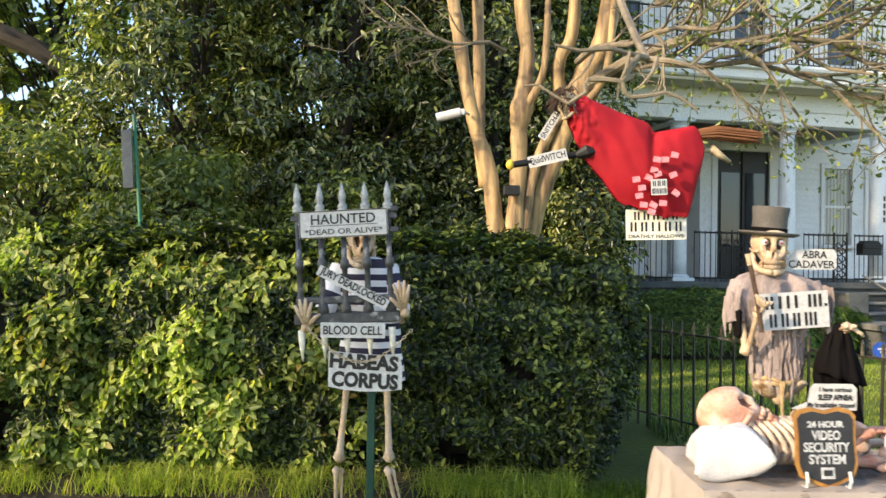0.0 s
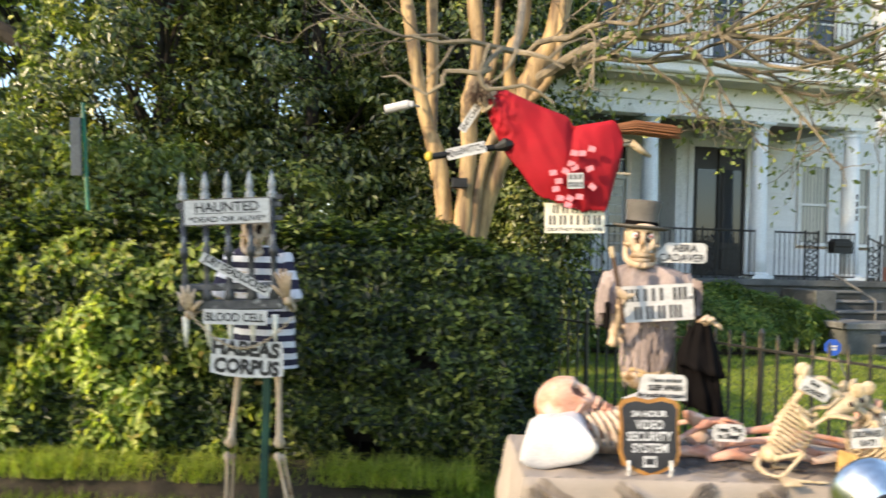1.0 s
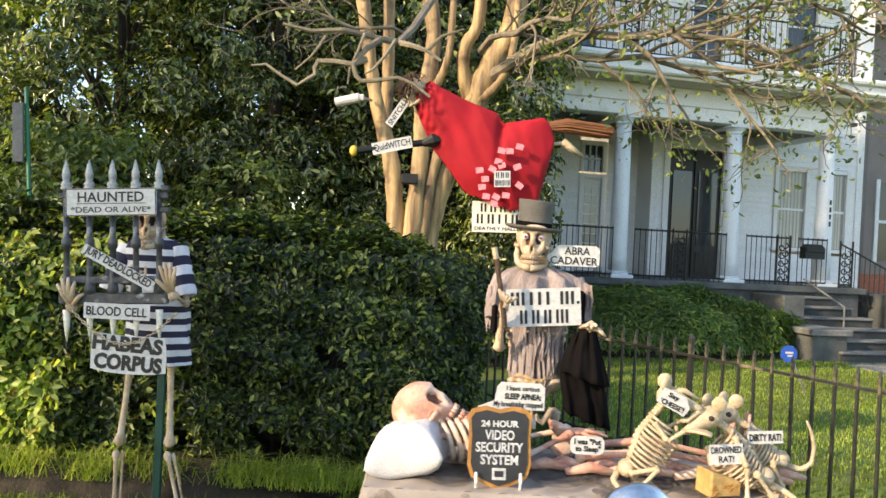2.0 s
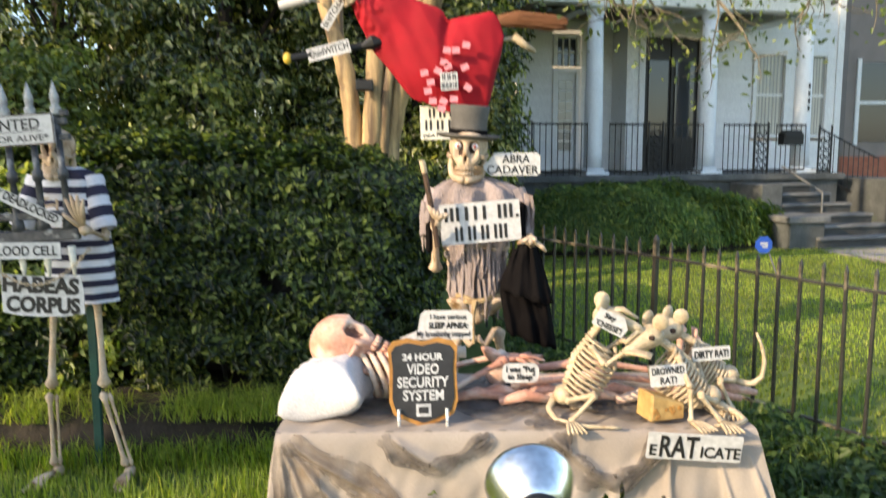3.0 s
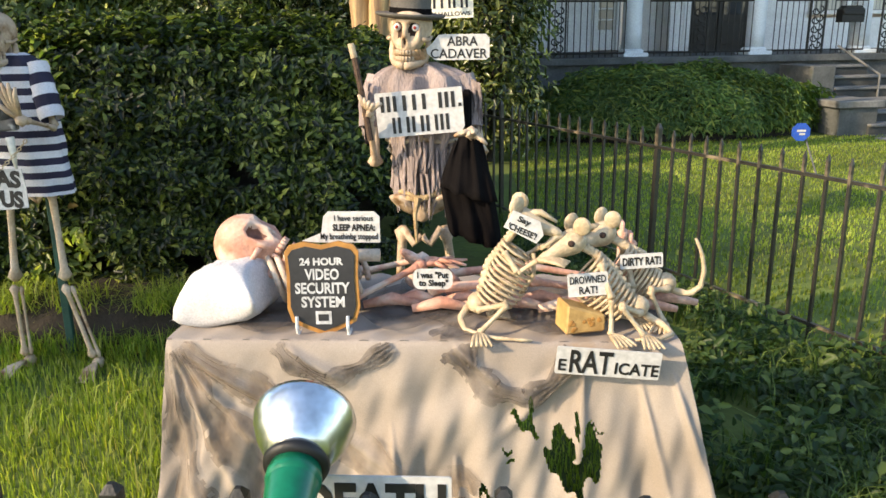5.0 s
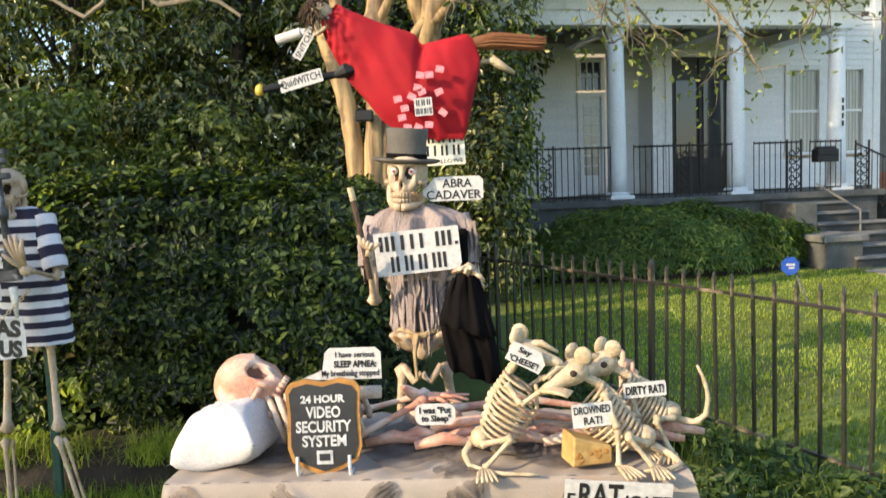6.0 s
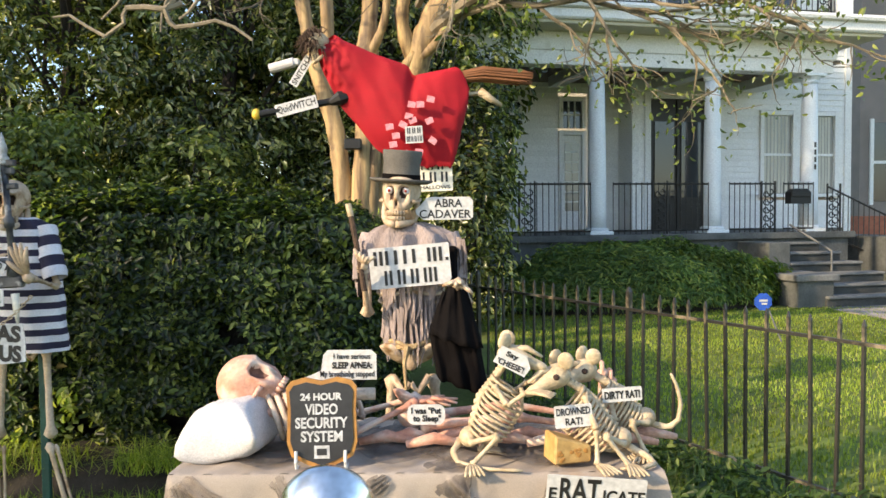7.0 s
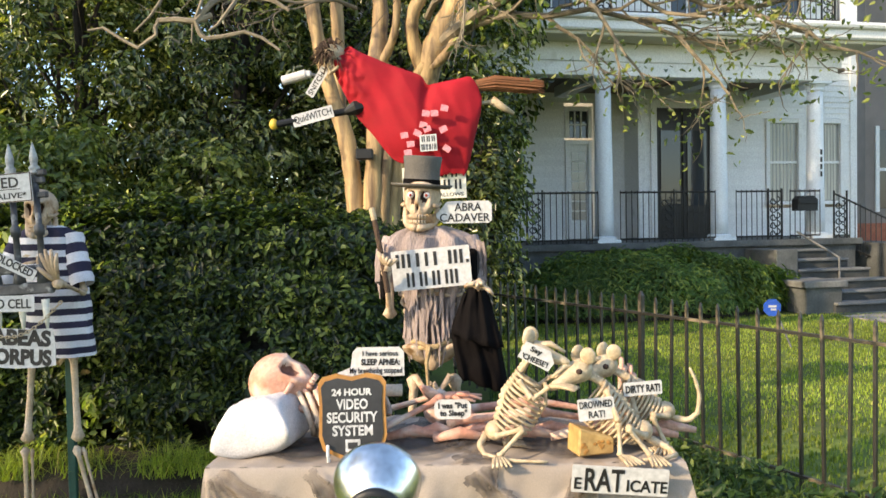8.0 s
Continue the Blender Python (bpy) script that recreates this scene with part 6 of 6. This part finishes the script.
part("edge", add_outline(bmesh.new(), sh_o, -.004, .006), GOLD_EDGE, sec)
part("face", add_outline(bmesh.new(), [(x * .90, z * .90) for x, z in sh_o], -.007, -.0045), SHIELD, sec)
for txt, s, z, w in (("24 HOUR", .026, .075, .115), ("VIDEO", .040, .041, .09), ("SECURITY", .040, .004, .145), ("SYSTEM", .040, -.033, .115)):
    put_text(txt, s, sec, 0, z, -.0082, w, .0010, SILVER_INK)
part("emblem", boxed(-.021, .021, -.0092, -.0075, -.093, -.058), SILVER_INK, sec)
part("emblem_mark", boxed(-.014, .014, -.0102, -.0093, -.084, -.066), SHIELD, sec)
for x in (-.07, .065):
    part("stand", add_tube(bmesh.new(), [(x, -.016, -.07), (x, -.020, -.10), (x, -.008, -.122), (x, .05, -.118)], .005, 6), CLEAR, sec)
sign("speech_sign", "white speech sign over the lying skeleton", pose(1.275, 2.56, 1.02, 0, 0, 0), .17, .09, [("I have serious", .022, .014, .026, .105, .0003), ("SLEEP APNEA:", .025, .014, 0, .115, .0010), ("My breathinbg stopped", .024, 0, -.027, .155, .0003)], outline=[(-.13, -.038), (-.09, -.022), (-.075, -.015), (-.068, .03), (-.055, .044), (.07, .044), (.084, .03), (.084, -.042), (-.09, -.042)])
sign("speech_sign", "small rounded white speech sign among the bones", pose(1.50, 2.55, .878, 0, 0, 0), .108, .058, [('I was "Put', .024, 0, .012, .085, .0008), ('to Sleep"', .024, .002, -.013, .08, .0008)], round_=.02)
# rats
def rat(label, hip, chest, head, snout, feet, tail, body=.058):
    t = thing("rat_skeleton", label, "skeleton", group="rats on the table")
    hip, chest, head, snout = Vector(hip), Vector(chest), Vector(head), Vector(snout)
    mid = (hip + chest) / 2 + Vector((-.008, 0, .026))
    ax = (chest - hip).normalized()
    dn = (Vector((0, 0, -1)) + ax * ax.z).normalized()
    sd = ax.cross(dn)
    sp = bmesh.new()
    arc = [hip.lerp(mid, .5 * k) if k < 2 else mid for k in range(3)] + [mid.lerp(chest, .5), chest, chest.lerp(head, .5), head]
    add_tube(sp, arc, [.010, .010, .010, .011, .011, .010, .009], 7)
    for k in range(18):
        q = k / 17 * (len(arc) - 1)
        i = min(int(q), len(arc) - 2)
        c = arc[i].lerp(arc[i + 1], q - i)
        add_ball(sp, c - dn * .006, (.010, .008, .011), 1)
    add_ball(sp, hip, (.030, .034, .030), 2)
    part("spine", sp, BONE_PALE, t, smooth=True)
    rb, ribs = bmesh.new(), {}
    n = 11
    for i in range(n):
        f = .16 + .84 * i / (n - 1)
        c = hip.lerp(chest, f) - dn * .012
        w = body * (.70 + .38 * math.sin(math.pi * f * .9))
        for s in (-1, 1):
            add_tube(ribs.setdefault((i, s), bmesh.new()), [c + dn * w * (1 - math.cos(a)) * .92 + sd * s * w * .82 * math.sin(a) - ax * .018 * math.sin(a * .5) for a in (j * 3.0 / 8 for j in range(9))], [.0044, .0048, .0048, .0046, .0043, .0040, .0037, .0034, .0032], 6)
    add_tube(rb, [hip.lerp(chest, .35) + dn * body * 1.62, hip.lerp(chest, .7) + dn * body * 1.80, chest + dn * body * 1.35], .006, 6)
    cage = part("ribcage", rb, BONE_PALE, t, smooth=True)
    for b in ribs.values():
        part("rib", b, BONE_PALE, cage, smooth=True)
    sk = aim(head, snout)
    L = (snout - head).length
    hd = bmesh.new()
    add_lathe(hd, [(.004, -.038), (.020, -.033), (.031, -.020), (.035, -.002), (.032, .016), (.023, L * .42), (.017, L * .62), (.013, L * .85), (.008, L * .97), (.002, L)], 16, sk)
    add_tube(hd, [sk @ Vector(q) for q in ((0, .020, .0), (0, .036, L * .35), (0, .026, L * .8))], [.012, .009, .004], 7)
    fl_ = (snout - head).cross(Vector((0, 0, 1))).normalized()
    fw = (snout - head).normalized()
    for s in (-1, 1):
        add_ball(hd, head + fl_ * s * .027 + fw * .020 + Vector((0, 0, .010)), (.010, .009, .009), 2, 1)
    part("skull", hd, [BONE_PALE, SOCKET], t, smooth=True)
    for s in (-1, 1):
        e = head + fl_ * s * .028 + Vector((0, 0, .040)) - fw * .012
        er = add_ball(bmesh.new(), (0, 0, 0), (.023, .010, .026), 3, 0, Matrix.Translation(e) @ pose(0, 0, 0, 10, 0, 24 * s + 10))
        part("ear", er, BONE_PALE, t, smooth=True)
    for a, kn, ft in feet:
        lg = bmesh.new()
        add_bone(lg, a, kn, .0085, 1.6)
        add_bone(lg, kn, ft, .007, 1.6)
        d = Vector(ft) - Vector(a)
        d.z = 0
        d = d.normalized() if d.length > .005 else Vector((-1, 0, 0))
        sv = Vector((-d.y, d.x, 0))
        for j in range(-2, 3):
            add_tube(lg, [ft, Vector(ft) + d * .030 + sv * j * .007 + Vector((0, 0, .004)), Vector(ft) + d * .055 + sv * j * .010 + Vector((0, 0, .002)), Vector(ft) + d * .078 + sv * j * .013 - Vector((0, 0, .003))], [.007, .0065, .005, .003], 6)
        part("leg", lg, BONE_PALE, t, smooth=True)
    P = [Vector(q) for q in tail]
    part("tail", add_tube(bmesh.new(), [P[min(int(q), len(P) - 2)].lerp(P[min(int(q), len(P) - 2) + 1], q - min(int(q), len(P) - 2)) for q in (k * (len(P) - 1) / 14 for k in range(15))], [.011 * (1 - .05 * k) + .0012 * (k % 2) for k in range(15)], 7), BONE_PALE, t, smooth=True)
    return t
T = .768
rat("pale plastic rat skeleton sitting up on the table", (1.622, 2.52, .822), (1.698, 2.52, .992), (1.738, 2.51, 1.052), (1.838, 2.49, 1.020),
    [((1.62, 2.48, .815), (1.70, 2.44, .845), (1.625, 2.43, T)), ((1.62, 2.56, .815), (1.71, 2.57, .845), (1.65, 2.56, T)), ((1.69, 2.485, .975), (1.725, 2.455, .925), (1.775, 2.45, .962)), ((1.69, 2.555, .975), (1.745, 2.57, .935), (1.79, 2.56, .968))],
    [(1.60, 2.54, .81), (1.575, 2.50, .785), (1.59, 2.45, .770), (1.66, 2.40, .768), (1.76, 2.385, .768)], .058)
rat("pale plastic rat skeleton crouched beside the cheese", (2.045, 2.50, .822), (1.935, 2.52, .955), (1.868, 2.51, .995), (1.775, 2.47, .950),
    [((2.045, 2.46, .815), (1.985, 2.42, .85), (2.05, 2.42, T)), ((2.055, 2.54, .815), (1.99, 2.56, .84), (2.04, 2.55, T)), ((1.94, 2.485, .945), (1.965, 2.44, .86), (1.965, 2.425, T)), ((1.94, 2.555, .945), (1.95, 2.57, .86), (1.93, 2.55, T))],
    [(2.06, 2.50, .80), (2.11, 2.47, .778), (2.12, 2.43, .770), (2.08, 2.40, .768), (2.02, 2.395, .768)], .062)
rat("pale plastic rat skeleton at the table corner with a raised tail", (2.14, 2.61, .850), (2.03, 2.63, .948), (1.965, 2.63, .985), (1.885, 2.59, .955),
    [((2.14, 2.575, .845), (2.08, 2.53, .855), (2.12, 2.52, T)), ((2.14, 2.65, .845), (2.08, 2.67, .855), (2.10, 2.66, T)), ((2.03, 2.60, .94), (2.04, 2.56, .85), (2.05, 2.55, T)), ((2.03, 2.66, .94), (2.03, 2.67, .85), (2.01, 2.65, T))],
    [(2.13, 2.61, .845), (2.17, 2.60, .828), (2.205, 2.59, .825), (2.228, 2.58, .85), (2.235, 2.58, .90), (2.222, 2.58, .95), (2.205, 2.58, .985)], .060)
sign("rat_sign", "white arrow-shaped sign on a rat", pose(1.742, 2.465, 1.045, 0, 24, 0), .10, .055, [("Say", .020, -.008, .012, .035, .0006), ("'CHEESE'!", .022, -.002, -.012, .078, .0006)], outline=[(-.05, -.022), (-.045, .028), (.03, .028), (.052, .0), (.045, -.028)])
sign("rat_sign", "white sign on the crouching rat", pose(1.905, 2.455, .895, 0, -5, 0), .103, .062, [("DROWNED", .028, 0, .014, .092, .0004), ("RAT!", .028, 0, -.014, .046, .0004)])
sign("rat_sign", "white sign on the corner rat", pose(2.055, 2.535, .935, 0, -4, 0), .112, .040, [("DIRTY RAT!", .030, 0, 0, .10, .0010)])
chz = add_outline(bmesh.new(), [(-.055, -.04), (.055, -.04), (.055, .005), (-.05, .04)], -.04, .04)
bmesh.ops.bevel(chz, geom=chz.edges[:], offset=.005, segments=1, affect='EDGES')
for k in range(14):
    add_ball(chz, (rr.uniform(-.045, .04), -.040, rr.uniform(-.03, .0)), (.007, .002, .006), 1, 1)
thing("cheese_wedge", "yellow toy cheese wedge with holes on the table", "cheese", pose(1.89, 2.47, .81, 0, 0, 15), chz, [CHEESE, GOLD_EDGE])

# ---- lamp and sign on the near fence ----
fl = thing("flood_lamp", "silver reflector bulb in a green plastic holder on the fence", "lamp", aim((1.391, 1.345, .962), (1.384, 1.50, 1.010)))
part("holder", add_lathe(bmesh.new(), [(.024, -.09), (.029, -.02), (.034, .05), (.034, .052), (.036, .054), (.036, .066), (.034, .068), (.034, .075)], 28), GREEN_PLASTIC, fl, smooth=True)
part("gasket", add_lathe(bmesh.new(), [(.034, .075), (.042, .078), (.044, .085), (.038, .094)], 28), RUBBER, fl, smooth=True)
part("bulb", add_lathe(bmesh.new(), [(.036, .090), (.046, .102), (.060, .125), (.069, .150), (.071, .162), (.069, .170), (.055, .176), (.03, .180), (.001, .181)], 40), SILVER, fl, smooth=True)
part("clamp", boxed(-.02, .02, -.02, .06, -.10, -.075, .004), RUBBER, fl)
sign("fence_sign", "white sign fixed behind the fence pickets", pose(1.480, 1.468, .875, 0, 0, 0), .215, .14, [("DEATH", .078, 0, .030, .20, .0034)])
